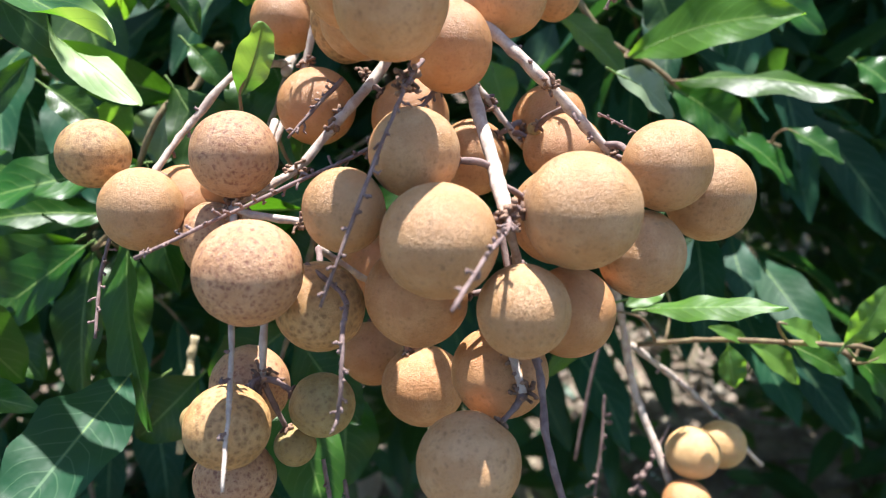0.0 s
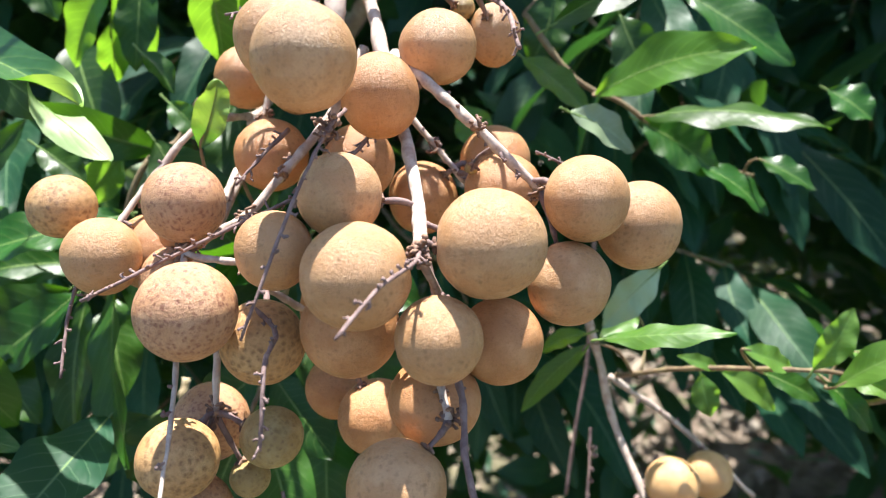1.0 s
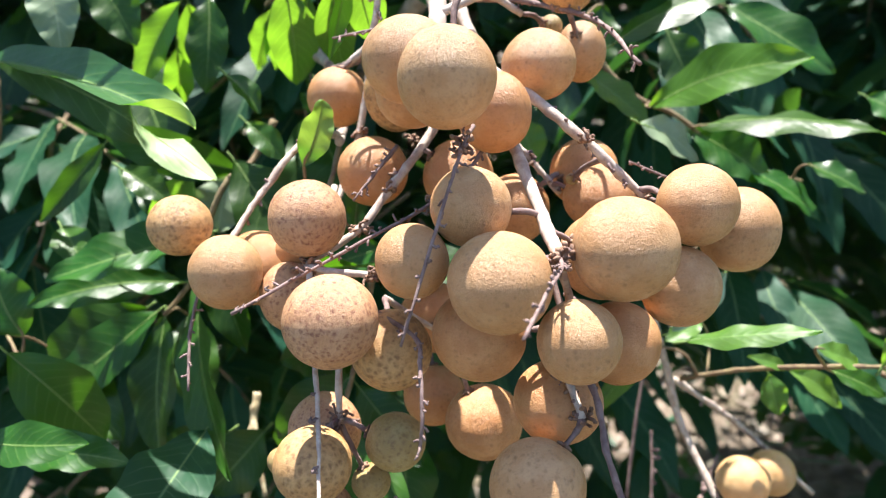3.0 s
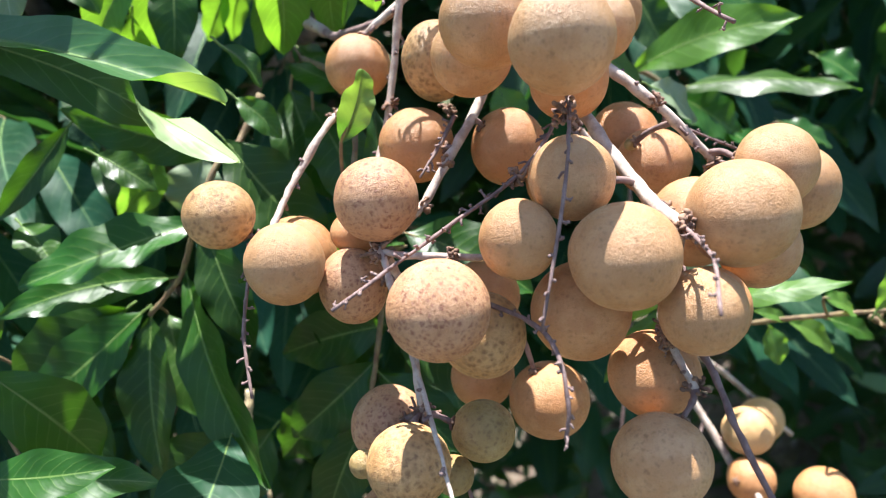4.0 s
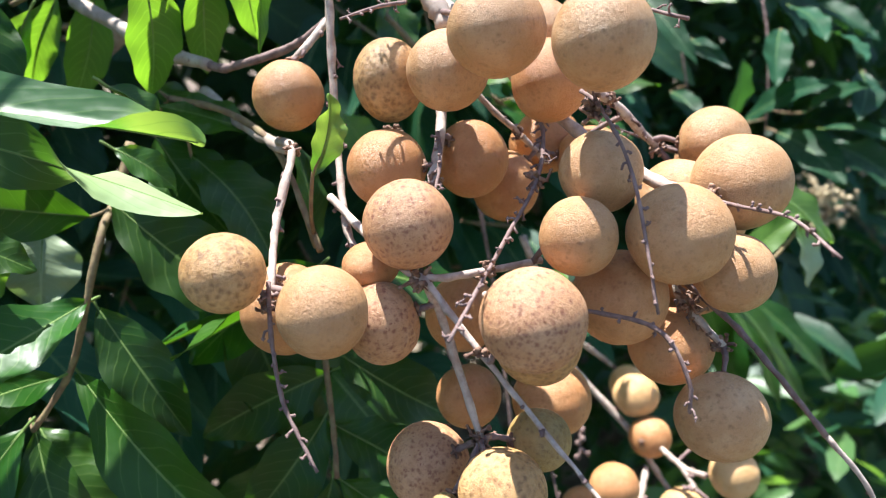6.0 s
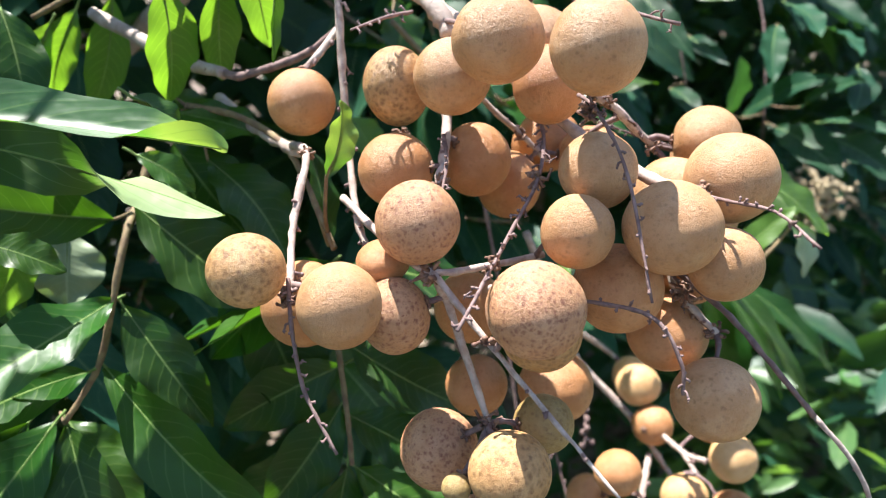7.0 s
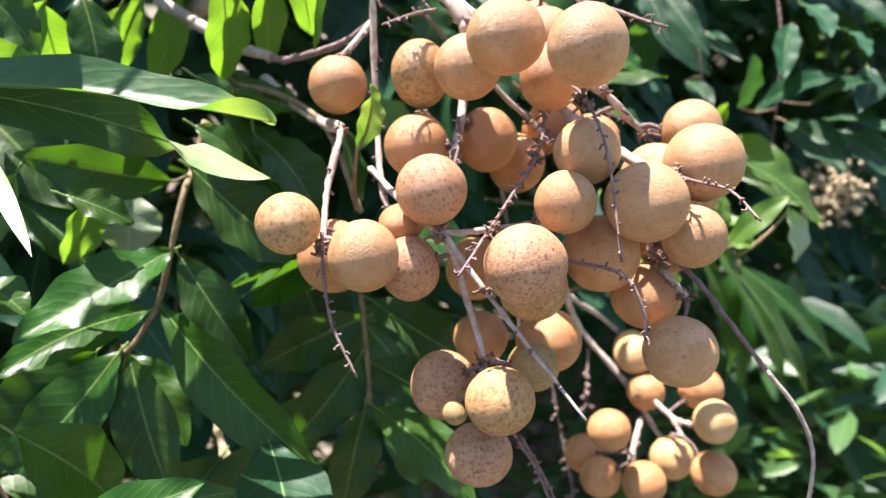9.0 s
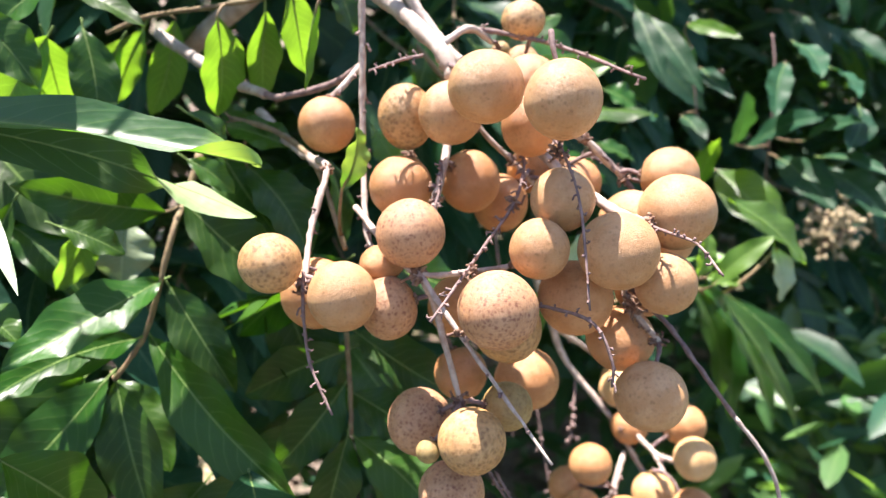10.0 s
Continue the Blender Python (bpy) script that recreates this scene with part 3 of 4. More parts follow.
stem(low, "flower_twig", [(0.0875, 0.31, 1.1459), (0.0852, 0.2956, 1.1276), (0.0811, 0.281, 1.1014), (0.0739, 0.258, 1.0688), (0.0671, 0.2477, 1.0563)], 0.0008, 0.0006, TWIG, scar=(0.006, 0.0035, 0.1, 0.0008), attach=False)
stem(low, "flower_twig", [(0.1223, 0.301, 1.1338), (0.1105, 0.2882, 1.1175), (0.0993, 0.2775, 1.1053)], 0.0009, 0.0007, TWIG, scar=(0.004, 0.0035, 0.3, 0.0012), attach=False)
stem(low, "flower_twig", [(-0.0384, 0.1736, 1.2315), (-0.0361, 0.167, 1.2236), (-0.0336, 0.1606, 1.215), (-0.0322, 0.1506, 1.2006)], 0.0007, 0.0005, TWIG, scar=(0.0035, 0.002, 0.2, 0.0006), attach=False)

# ---- fruits ----
fruit((-0.0468, 0.1514, 1.3130), 0.0131, 0.0130, SKIN_RED, "longan fruit flushed with dense reddish flecks")
fruit((-0.0331, 0.1650, 1.2947), 0.0121, 0.0122, SKIN_NET, "yellow-brown longan fruit with a netted skin")
fruit((-0.0009, 0.1466, 1.3241), 0.0137, 0.0134, SKIN_TAN, "big round tan longan fruit in front")
fruit((0.0321, 0.1522, 1.3290), 0.0139, 0.0138, SKIN_TAN, "big broad tan longan fruit, sunlit on top")
fruit((0.0601, 0.1825, 1.3282), 0.0120, 0.0123, SKIN_TAN, "ripe tan longan fruit with fine brown flecks")
fruit((0.0787, 0.1966, 1.3133), 0.0128, 0.0139, SKIN_TAN, "ripe tan longan fruit with fine brown flecks")
fruit((0.0381, 0.2174, 1.3198), 0.0128, 0.0113, SKIN_ORANGE, "orange-brown longan fruit hanging deeper in the bunch")
fruit((0.0364, 0.2396, 1.3219), 0.0127, 0.0127, SKIN_ORANGE, "orange-brown longan fruit hanging deeper in the bunch")
fruit((0.0549, 0.1765, 1.3045), 0.0120, 0.0124, SKIN_TAN, "ripe tan longan fruit with fine brown flecks")
fruit((0.0187, 0.1418, 1.3082), 0.0110, 0.0112, SKIN_TAN, "ripe tan longan fruit with fine brown flecks")
fruit((0.0345, 0.1661, 1.2923), 0.0123, 0.0125, SKIN_ORANGE, "orange-brown longan fruit hanging deeper in the bunch")
fruit((0.0155, 0.1584, 1.2781), 0.0132, 0.0124, SKIN_ORANGE, "orange-brown longan fruit hanging deeper in the bunch")
fruit((-0.0065, 0.1604, 1.3014), 0.0137, 0.0136, SKIN_ORANGE, "orange-brown longan fruit hanging deeper in the bunch")
fruit((-0.0241, 0.1599, 1.3256), 0.0102, 0.0105, SKIN_TAN, "ripe tan longan fruit with fine brown flecks")
fruit((-0.0071, 0.1694, 1.3369), 0.0114, 0.0113, SKIN_TAN, "ripe tan longan fruit with fine brown flecks")
fruit((-0.0114, 0.1665, 1.3733), 0.0127, 0.0132, SKIN_TAN, "ripe tan longan fruit with fine brown flecks")
fruit((-0.0227, 0.1947, 1.3741), 0.0134, 0.0129, SKIN_TAN, "ripe tan longan fruit with fine brown flecks")
fruit((0.0019, 0.2007, 1.3556), 0.0115, 0.0126, SKIN_ORANGE, "orange-brown longan fruit hanging deeper in the bunch")
fruit((0.0185, 0.2245, 1.3649), 0.0123, 0.0118, SKIN_TAN, "ripe tan longan fruit with fine brown flecks")
fruit((0.0375, 0.2561, 1.3631), 0.0093, 0.0112, SKIN_TAN, "ripe tan longan fruit with fine brown flecks")
fruit((0.0310, 0.2467, 1.3867), 0.0095, 0.0086, SKIN_NET, "yellow-brown longan fruit with a netted skin")
fruit((-0.0577, 0.1892, 1.3289), 0.0120, 0.0121, SKIN_RED, "longan fruit flushed with dense reddish flecks")
fruit((-0.1038, 0.2037, 1.3237), 0.0106, 0.0101, SKIN_NET, "yellow-brown longan fruit with a netted skin")
fruit((-0.0856, 0.1872, 1.3132), 0.0116, 0.0119, SKIN_TAN, "ripe tan longan fruit with fine brown flecks")
fruit((-0.0844, 0.2172, 1.3004), 0.0133, 0.0137, SKIN_ORANGE, "orange-brown longan fruit hanging deeper in the bunch")
fruit((-0.0671, 0.1908, 1.3013), 0.0104, 0.0119, SKIN_RED, "longan fruit flushed with dense reddish flecks")
fruit((-0.0407, 0.2288, 1.3306), 0.0127, 0.0125, SKIN_ORANGE, "orange-brown longan fruit hanging deeper in the bunch")
fruit((-0.0104, 0.2253, 1.3279), 0.0125, 0.0131, SKIN_ORANGE, "orange-brown longan fruit hanging deeper in the bunch")
fruit((0.0103, 0.2329, 1.3113), 0.0124, 0.0132, SKIN_ORANGE, "orange-brown longan fruit hanging deeper in the bunch")
fruit((0.0366, 0.2434, 1.3188), 0.0125, 0.0109, SKIN_ORANGE, "orange-brown longan fruit hanging deeper in the bunch")
fruit((0.0063, 0.1319, 1.2707), 0.0129, 0.0125, SKIN_TAN, "large brown longan fruit with dark mottling at the bottom")
fruit((-0.0065, 0.1880, 1.2498), 0.0136, 0.0130, SKIN_ORANGE, "orange-brown longan fruit hanging deeper in the bunch")
fruit((-0.0247, 0.2116, 1.2457), 0.0117, 0.0115, SKIN_ORANGE, "orange-brown longan fruit hanging deeper in the bunch")
fruit((-0.0346, 0.1626, 1.2631), 0.0095, 0.0089, SKIN_GREEN, "small unripe greenish longan fruit")
fruit((-0.0580, 0.1500, 1.2661), 0.0116, 0.0113, SKIN_NET, "yellow-brown longan fruit with a netted skin")
fruit((-0.0609, 0.1821, 1.2542), 0.0125, 0.0131, SKIN_RED, "longan fruit flushed with dense reddish flecks")
fruit((-0.0703, 0.1590, 1.2608), 0.0042, 0.0041, SKIN_GREEN, "small unripe greenish longan fruit")
fruit((-0.0617, 0.1582, 1.2391), 0.0121, 0.0105, SKIN_RED, "longan fruit flushed with dense reddish flecks")
fruit((-0.0561, 0.2639, 1.3508), 0.0118, 0.0117, SKIN_ORANGE, "orange-brown longan fruit hanging deeper in the bunch")
fruit((-0.0313, 0.2400, 1.3553), 0.0112, 0.0135, SKIN_NET, "yellow-brown longan fruit with a netted skin")
fruit((-0.0233, 0.2179, 1.3602), 0.0125, 0.0121, SKIN_TAN, "ripe tan longan fruit with fine brown flecks")
fruit((0.1047, 0.1832, 1.1589), 0.0113, 0.0118, SKIN_PALE, "pale tan longan fruit of the lower bunch")
fruit((0.1064, 0.2090, 1.1135), 0.0126, 0.0125, SKIN_PALE, "pale tan longan fruit of the lower bunch")
fruit((0.0614, 0.2167, 1.1506), 0.0118, 0.0112, SKIN_ORANGE, "orange longan fruit of the lower bunch")
fruit((0.1113, 0.2377, 1.1417), 0.0114, 0.0110, SKIN_ORANGE, "orange longan fruit of the lower bunch")
fruit((0.0700, 0.2295, 1.1021), 0.0123, 0.0121, SKIN_ORANGE, "orange longan fruit of the lower bunch")
fruit((0.0756, 0.2011, 1.1169), 0.0122, 0.0122, SKIN_ORANGE, "orange longan fruit of the lower bunch")
fruit((0.1050, 0.1791, 1.1256), 0.0121, 0.0123, SKIN_ORANGE, "orange longan fruit of the lower bunch")
fruit((0.0304, 0.1722, 1.3182), 0.0129, 0.0128, SKIN_TAN, "ripe tan longan fruit with fine brown flecks")
fruit((0.1161, 0.2534, 1.1580), 0.0125, 0.0117, SKIN_PALE, "pale tan longan fruit of the lower bunch")
fruit((-0.0440, 0.1635, 1.2468), 0.0063, 0.0060, SKIN_GREEN, "small unripe greenish longan fruit")
fruit((-0.0640, 0.2005, 1.3146), 0.0082, 0.0064, SKIN_ORANGE, "orange-brown longan fruit hanging deeper in the bunch")
fruit((-0.0223, 0.2168, 1.2763), 0.0130, 0.0133, SKIN_ORANGE, "orange-brown longan fruit hanging deeper in the bunch")
fruit((0.1338, 0.2161, 1.1477), 0.0131, 0.0125, SKIN_ORANGE, "orange longan fruit of the lower bunch")
fruit((0.0762, 0.2515, 1.1009), 0.0116, 0.0124, SKIN_ORANGE, "orange longan fruit of the lower bunch")
fruit((0.1431, 0.2815, 1.1371), 0.0120, 0.0118, SKIN_PALE, "pale tan longan fruit of the lower bunch")
fruit((0.0267, 0.2573, 1.3729), 0.0042, 0.0042, SKIN_GREEN, "tiny green unripe longan fruit on a twig")
fruit((0.0278, 0.2133, 1.3283), 0.0021, 0.0020, SKIN_GREEN, "tiny aborted grey-green fruit")

# ---- leafy twigs close to the bunch ----
TWIGS = "leafy twigs of the longan tree"
t1 = thing("leafy_twig", (-0.130, 0.289, 1.29), "drooping twig with large glossy dark green leaflets", "leafy twig", TWIGS)
stem(t1, "twig", [(-0.0973, 0.3235, 1.3299), (-0.1076, 0.3144, 1.3144), (-0.118, 0.297, 1.308), (-0.1298, 0.2895, 1.2862), (-0.1400, 0.2890, 1.2640), (-0.1565, 0.2870, 1.2470)], 0.0016, 0.0010, GREEN_TWIG, attach=False)
leaf(t1, (-0.1290, 0.2900, 1.2870), (-0.1930, 0.2620, 1.2800), 0.026, (0.1, -0.5, 0.9), 0.05, 0.30, 0.06)
leaf(t1, (-0.1440, 0.2870, 1.2640), (-0.2030, 0.2600, 1.2690), 0.021, (0.1, -0.7, 0.8), 0.05, 0.25, 0.05)
leaf(t1, (-0.1380, 0.2890, 1.2620), (-0.1050, 0.2010, 1.2180), 0.028, (-0.75, -0.45, 0.6), 0.04, 0.30, 0.05)
leaf(t1, (-0.1560, 0.2860, 1.2465), (-0.1565, 0.2480, 1.1930), 0.026, (-0.25, -0.9, 0.4), 0.05, 0.30, 0.06)
leaf(t1, (-0.1590, 0.2856, 1.2498), (-0.2150, 0.2750, 1.2120), 0.029, (-0.1, -0.75, 0.65), 0.04, 0.22, 0.04)
leaf(t1, (-0.1264, 0.2907, 1.2839), (-0.1110, 0.2620, 1.2380), 0.023, (-0.3, -0.45, 0.75), 0.05, 0.30, 0.04)
leaf(t1, (-0.1180, 0.3220, 1.3060), (-0.1750, 0.3050, 1.3360), 0.022, (0.0, -0.95, 0.25), 0.05, 0.25, 0.05)
leaf(t1, (-0.1130, 0.3000, 1.3180), (-0.0763, 0.2850, 1.2670), 0.034, (0.25, -0.75, 0.6), 0.04, 0.2, 0.04)
leaf(t1, (-0.1553, 0.3097, 1.2341), (-0.1437, 0.2758, 1.1977), 0.028, (0.3, -0.8, 0.5))

t2 = thing("leafy_twig", (-0.215, 0.305, 1.368), "twig with two long leaves in full sun, their tips turned", "leafy twig", TWIGS)
stem(t2, "twig", [(-0.26, 0.34, 1.40), (-0.225, 0.315, 1.372), (-0.212, 0.302, 1.360), (-0.215, 0.295, 1.335)], 0.0017, 0.0011, GREEN_TWIG, attach=False)
leaf(t2, (-0.2150, 0.300, 1.3700), (-0.0980, 0.2190, 1.3529), 0.021, (0.0, -0.36, 0.93), 0.035, 0.62, 0.05, -1.75, 0.0, LEAF_TIP, "glossy leaf with a yellow-green turned tip", 0.80)
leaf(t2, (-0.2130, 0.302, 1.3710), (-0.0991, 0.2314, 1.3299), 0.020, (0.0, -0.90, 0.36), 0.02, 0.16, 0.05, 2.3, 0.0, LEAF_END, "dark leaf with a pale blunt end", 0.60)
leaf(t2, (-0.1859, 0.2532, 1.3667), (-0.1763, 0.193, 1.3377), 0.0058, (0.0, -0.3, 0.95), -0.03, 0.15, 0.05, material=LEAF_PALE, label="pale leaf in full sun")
leaf(t2, (-0.2030, 0.2080, 1.3130), (-0.1865, 0.2171, 1.3317), 0.010, (0.2, -0.8, 0.5), material=LEAF_YOUNG)
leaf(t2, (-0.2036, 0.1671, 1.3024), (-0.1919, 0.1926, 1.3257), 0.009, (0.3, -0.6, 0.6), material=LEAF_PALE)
leaf(t2, (-0.1932, 0.4025, 1.3478), (-0.1591, 0.3460, 1.2944), 0.040, (0.1, -0.95, 0.2))
leaf(t2, (-0.1483, 0.3375, 1.3020), (-0.1702, 0.3242, 1.2787), 0.020, (0.8, -0.3, 0.5), material=LEAF_YOUNG)
leaf(t2, (-0.1819, 0.3574, 1.3026), (-0.1591, 0.3308, 1.2676), 0.026, (0.1, -0.5, 0.8))
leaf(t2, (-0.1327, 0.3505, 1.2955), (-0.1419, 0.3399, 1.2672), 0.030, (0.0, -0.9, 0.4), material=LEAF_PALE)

leaf(t2, (-0.1622, 0.2926, 1.3196), (-0.1410, 0.2870, 1.3039), 0.015, (0.1, -0.6, 0.8))
leaf(t2, (-0.1754, 0.3117, 1.3274), (-0.2086, 0.2959, 1.2946), 0.013, (0.4, -0.7, 0.5), 0.08, 0.4, 0.05)

t3 = thing("leafy_twig", (-0.10, 0.33, 1.40), "upper twig whose leaflets hang with light shining through", "leafy twig", TWIGS)
stem(t3, "twig", [(-0.1160, 0.4169, 1.3756), (-0.0984, 0.3928, 1.3851), (-0.0791, 0.3292, 1.3939), (-0.0533, 0.3107, 1.3987), (-0.0259, 0.2981, 1.4048)], 0.0013, 0.0009, GREEN_TWIG, attach=False)
leaf(t3, (-0.0816, 0.3164, 1.3909), (-0.0853, 0.3284, 1.3451), 0.023, (0.3, -0.95, 0.1), 0.05, 0.15, 0.03, material=LEAF_HANGING)
leaf(t3, (-0.0599, 0.3170, 1.3915), (-0.0622, 0.3302, 1.3496), 0.019, (0.25, -0.95, 0.1), 0.04, 0.15, 0.03, material=LEAF_HANGING)
leaf(t3, (-0.0853, 0.3904, 1.3828), (-0.1029, 0.4109, 1.3308), 0.019, (-0.1, -0.95, 0.2), 0.05, 0.2, 0.04, material=LEAF_HANGING)
leaf(t3, (-0.0993, 0.4026, 1.3786), (-0.1175, 0.4231, 1.3378), 0.018, (-0.3, -0.9, 0.2), 0.05, 0.2, 0.04, material=LEAF_HANGING)
leaf(t3, (-0.1109, 0.4065, 1.3735), (-0.1331, 0.4375, 1.3362), 0.018, (-0.3, -0.9, 0.3), 0.05, 0.2, 0.04, material=LEAF_HANGING)
leaf(t3, (-0.0495, 0.3096, 1.4008), (-0.0442, 0.3176, 1.3619), 0.019, (0.2, -0.95, 0.1), 0.05, 0.15, 0.03, material=LEAF_HANGING)
leaf(t3, (-0.0477, 0.2817, 1.3981), (-0.0594, 0.2762, 1.3632), 0.010, (0.8, -0.5, 0.2), -0.05, 0.3, 0.03, 0.4)
leaf(t3, (-0.0231, 0.3186, 1.3985), (-0.0202, 0.3126, 1.3784), 0.019, (0.2, -0.8, 0.5), 0.05, 0.2, 0.04)
leaf(t3, (-0.1373, 0.3490, 1.4040), (-0.1101, 0.3310, 1.3877), 0.015, (0.1, -0.5, 0.85), 0.05, 0.25, 0.04)
leaf(t3, (-0.1402, 0.3642, 1.4056), (-0.1699, 0.3689, 1.3825), 0.018, (0.1, -0.6, 0.8), 0.05, 0.25, 0.04)
leaf(t3, (-0.1475, 0.3798, 1.3818), (-0.1459, 0.3918, 1.3389), 0.022, (0.1, -0.95, 0.2), 0.05, 0.2, 0.03, material=LEAF_HANGING)

leaf(t3, (-0.1464, 0.3645, 1.3836), (-0.1791, 0.3713, 1.3397), 0.022, (-0.2, -0.9, 0.3), material=LEAF_HANGING)
leaf(t3, (-0.1313, 0.3660, 1.3852), (-0.1361, 0.3465, 1.3405), 0.022, (0.0, -0.95, 0.2))
leaf(t3, (-0.1547, 0.3706, 1.3607), (-0.1637, 0.3784, 1.3290), 0.016, (0.2, -0.95, 0.1), material=LEAF_HANGING)
leaf(t3, (-0.1733, 0.3372, 1.3992), (-0.1561, 0.3248, 1.3683), 0.022, (0.0, -0.7, 0.7))
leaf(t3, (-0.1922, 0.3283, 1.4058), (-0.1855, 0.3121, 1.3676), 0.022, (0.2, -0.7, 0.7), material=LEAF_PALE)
leaf(t3, (-0.1060, 0.2901, 1.3579), (-0.0932, 0.2837, 1.3417), 0.011, (0.3, -0.4, 0.85), 0.1, 0.5, 0.06)
leaf(t3, (-0.1063, 0.3068, 1.3334), (-0.0896, 0.3001, 1.3159), 0.013, (0.3, -0.8, 0.4), material=LEAF_HANGING)

t4 = thing("leafy_twig", (-0.055, 0.30, 1.24), "shaded twig with broad dark leaves under the bunch", "leafy twig", TWIGS)
stem(t4, "twig", [(-0.0502, 0.2769, 1.2731), (-0.0572, 0.2611, 1.2494), (-0.0635, 0.2466, 1.2287), (-0.0690, 0.2354, 1.2145)], 0.0015, 0.0009, GREEN_TWIG, attach=False)
leaf(t4, (-0.0450, 0.2620, 1.2780), (-0.1120, 0.2590, 1.2720), 0.030, (0.0, 0.45, 0.89), 0.05, 0.2, 0.04)
leaf(t4, (-0.0500, 0.2840, 1.2640), (-0.1380, 0.2840, 1.2580), 0.028, (0.0, 0.45, 0.89), 0.05, 0.2, 0.04)
leaf(t4, (-0.0293, 0.3321, 1.1964), (-0.0222, 0.2774, 1.1743), 0.036, (0.2, -0.85, 0.45))
leaf(t4, (-0.0085, 0.3459, 1.192), (-0.0458, 0.3066, 1.1714), 0.036, (0.0, -0.85, 0.45))
leaf(t4, (-0.0460, 0.2820, 1.2780), (-0.1000, 0.2920, 1.2480), 0.032, (0.0, -0.6, 0.8), 0.05, 0.2, 0.05)
leaf(t4, (-0.0440, 0.2700, 1.2800), (0.0050, 0.2480, 1.2560), 0.030, (0.1, -0.6, 0.8), 0.05, 0.2, 0.05)
leaf(t4, (-0.0515, 0.2640, 1.2490), (-0.0141, 0.2359, 1.2151), 0.027, (0.2, -0.9, 0.38))
leaf(t4, (-0.0631, 0.2533, 1.2295), (-0.1014, 0.2513, 1.1979), 0.026, (-0.2, -0.9, 0.38))
leaf(t4, (-0.0608, 0.2498, 1.2258), (-0.0327, 0.2252, 1.1999), 0.025, (0.3, -0.9, 0.38))
leaf(t4, (-0.0665, 0.2382, 1.2106), (-0.0427, 0.1921, 1.1765), 0.028, (0.3, -0.9, 0.38))
leaf(t4, (-0.0690, 0.2401, 1.2114), (-0.0915, 0.2280, 1.1670), 0.024, (0.0, -0.95, 0.35))
leaf(t4, (-0.0764, 0.3021, 1.2678), (-0.0710, 0.2727, 1.2101), 0.036, (0.1, -0.9, 0.4))
leaf(t4, (-0.0547, 0.2619, 1.2420), (-0.1029, 0.2839, 1.2199), 0.026, (-0.1, -0.9, 0.38))
leaf(t4, (-0.1117, 0.2668, 1.1918), (-0.1411, 0.2557, 1.1648), 0.030, (-0.2, -0.9, 0.38))
leaf(t4, (-0.0790, 0.2781, 1.2000), (-0.1108, 0.2773, 1.1659), 0.028, (-0.2, -0.9, 0.38))
leaf(t4, (-0.0453, 0.2655, 1.1898), (-0.0451, 0.2417, 1.1478), 0.030, (0.2, -0.9, 0.4))

dry = thing("dry_twig", (-0.126, 0.28, 1.18), "bare pale brown forked twig under the leaves", "twig")
stem(dry, "twig", [(-0.1245, 0.302, 1.190), (-0.1264, 0.2935, 1.1793), (-0.1290, 0.280, 1.162), (-0.131, 0.272, 1.140)], 0.0021, 0.0015, FLOWER, attach=False)
stem(dry, "twig", [(-0.1264, 0.2935, 1.1793), (-0.1225, 0.278, 1.164), (-0.119, 0.268, 1.150)], 0.0016, 0.0011, FLOWER, attach=False)

t5 = thing("leafy_twig", (-0.06, 0.28, 1.34), "short twig with a curled upright leaf beside the stems", "leafy twig", TWIGS)
stem(t5, "twig", [(-0.0781, 0.3322, 1.3420), (-0.0647, 0.3096, 1.3387), (-0.0591, 0.2761, 1.3309), (-0.0645, 0.2338, 1.3074)], 0.0015, 0.0010, GREEN_TWIG, attach=False)
leaf(t5, (-0.0655, 0.2297, 1.3337), (-0.0560, 0.2320, 1.3565), 0.0115, (0.25, -0.9, 0.3), 0.06, 0.3, 0.05, 0.5, 0.0, LEAF_UPRIGHT, "upright leaf with a bright curled tip", 0.60)
leaf(t5, (-0.0552, 0.26, 1.2966), (-0.051, 0.2776, 1.3317), 0.013, (0.35, -0.9, 0.2), 0.05, 0.3, 0.05)
leaf(t5, (-0.0853, 0.3371, 1.3269), (-0.0676, 0.3045, 1.2829), 0.034, (0.15, -0.85, 0.4), 0.05, 0.25, 0.05)
leaf(t5, (-0.0562, 0.3062, 1.3301), (-0.0835, 0.3282, 1.3409), 0.020, (0.1, -0.6, 0.8), 0.04, 0.2, 0.06)
leaf(t5, (-0.0759, 0.3249, 1.3200), (-0.0616, 0.2880, 1.2809), 0.030, (0.25, -0.85, 0.4))
leaf(t5, (-0.0818, 0.3496, 1.3463), (-0.0659, 0.3250, 1.3305), 0.018, (0.4, -0.5, 0.7), 0.04, 0.3, 0.06)

t6 = thing("leafy_twig", (0.12, 0.37, 1.31), "twig with long leaves catching the sky on their upper sides", "leafy twig", TWIGS)
stem(t6, "twig", [(0.0581, 0.3944, 1.3537), (0.0842, 0.3814, 1.3204), (0.1113, 0.3763, 1.3056), (0.1440, 0.3665, 1.2790), (0.1777, 0.3634, 1.2680)], 0.0016, 0.0010, GREEN_TWIG, attach=False)
leaf(t6, (0.1186, 0.3660, 1.3025), (0.1901, 0.3142, 1.3074), 0.027, (-0.05, -0.2, 1.0), 0.05, -0.2, 0.05)
leaf(t6, (0.0931, 0.3656, 1.3144), (0.1535, 0.3174, 1.3439), 0.029, (-0.1, -0.75, 0.65), 0.05, 0.2, 0.05, material=LEAF_HANGING)
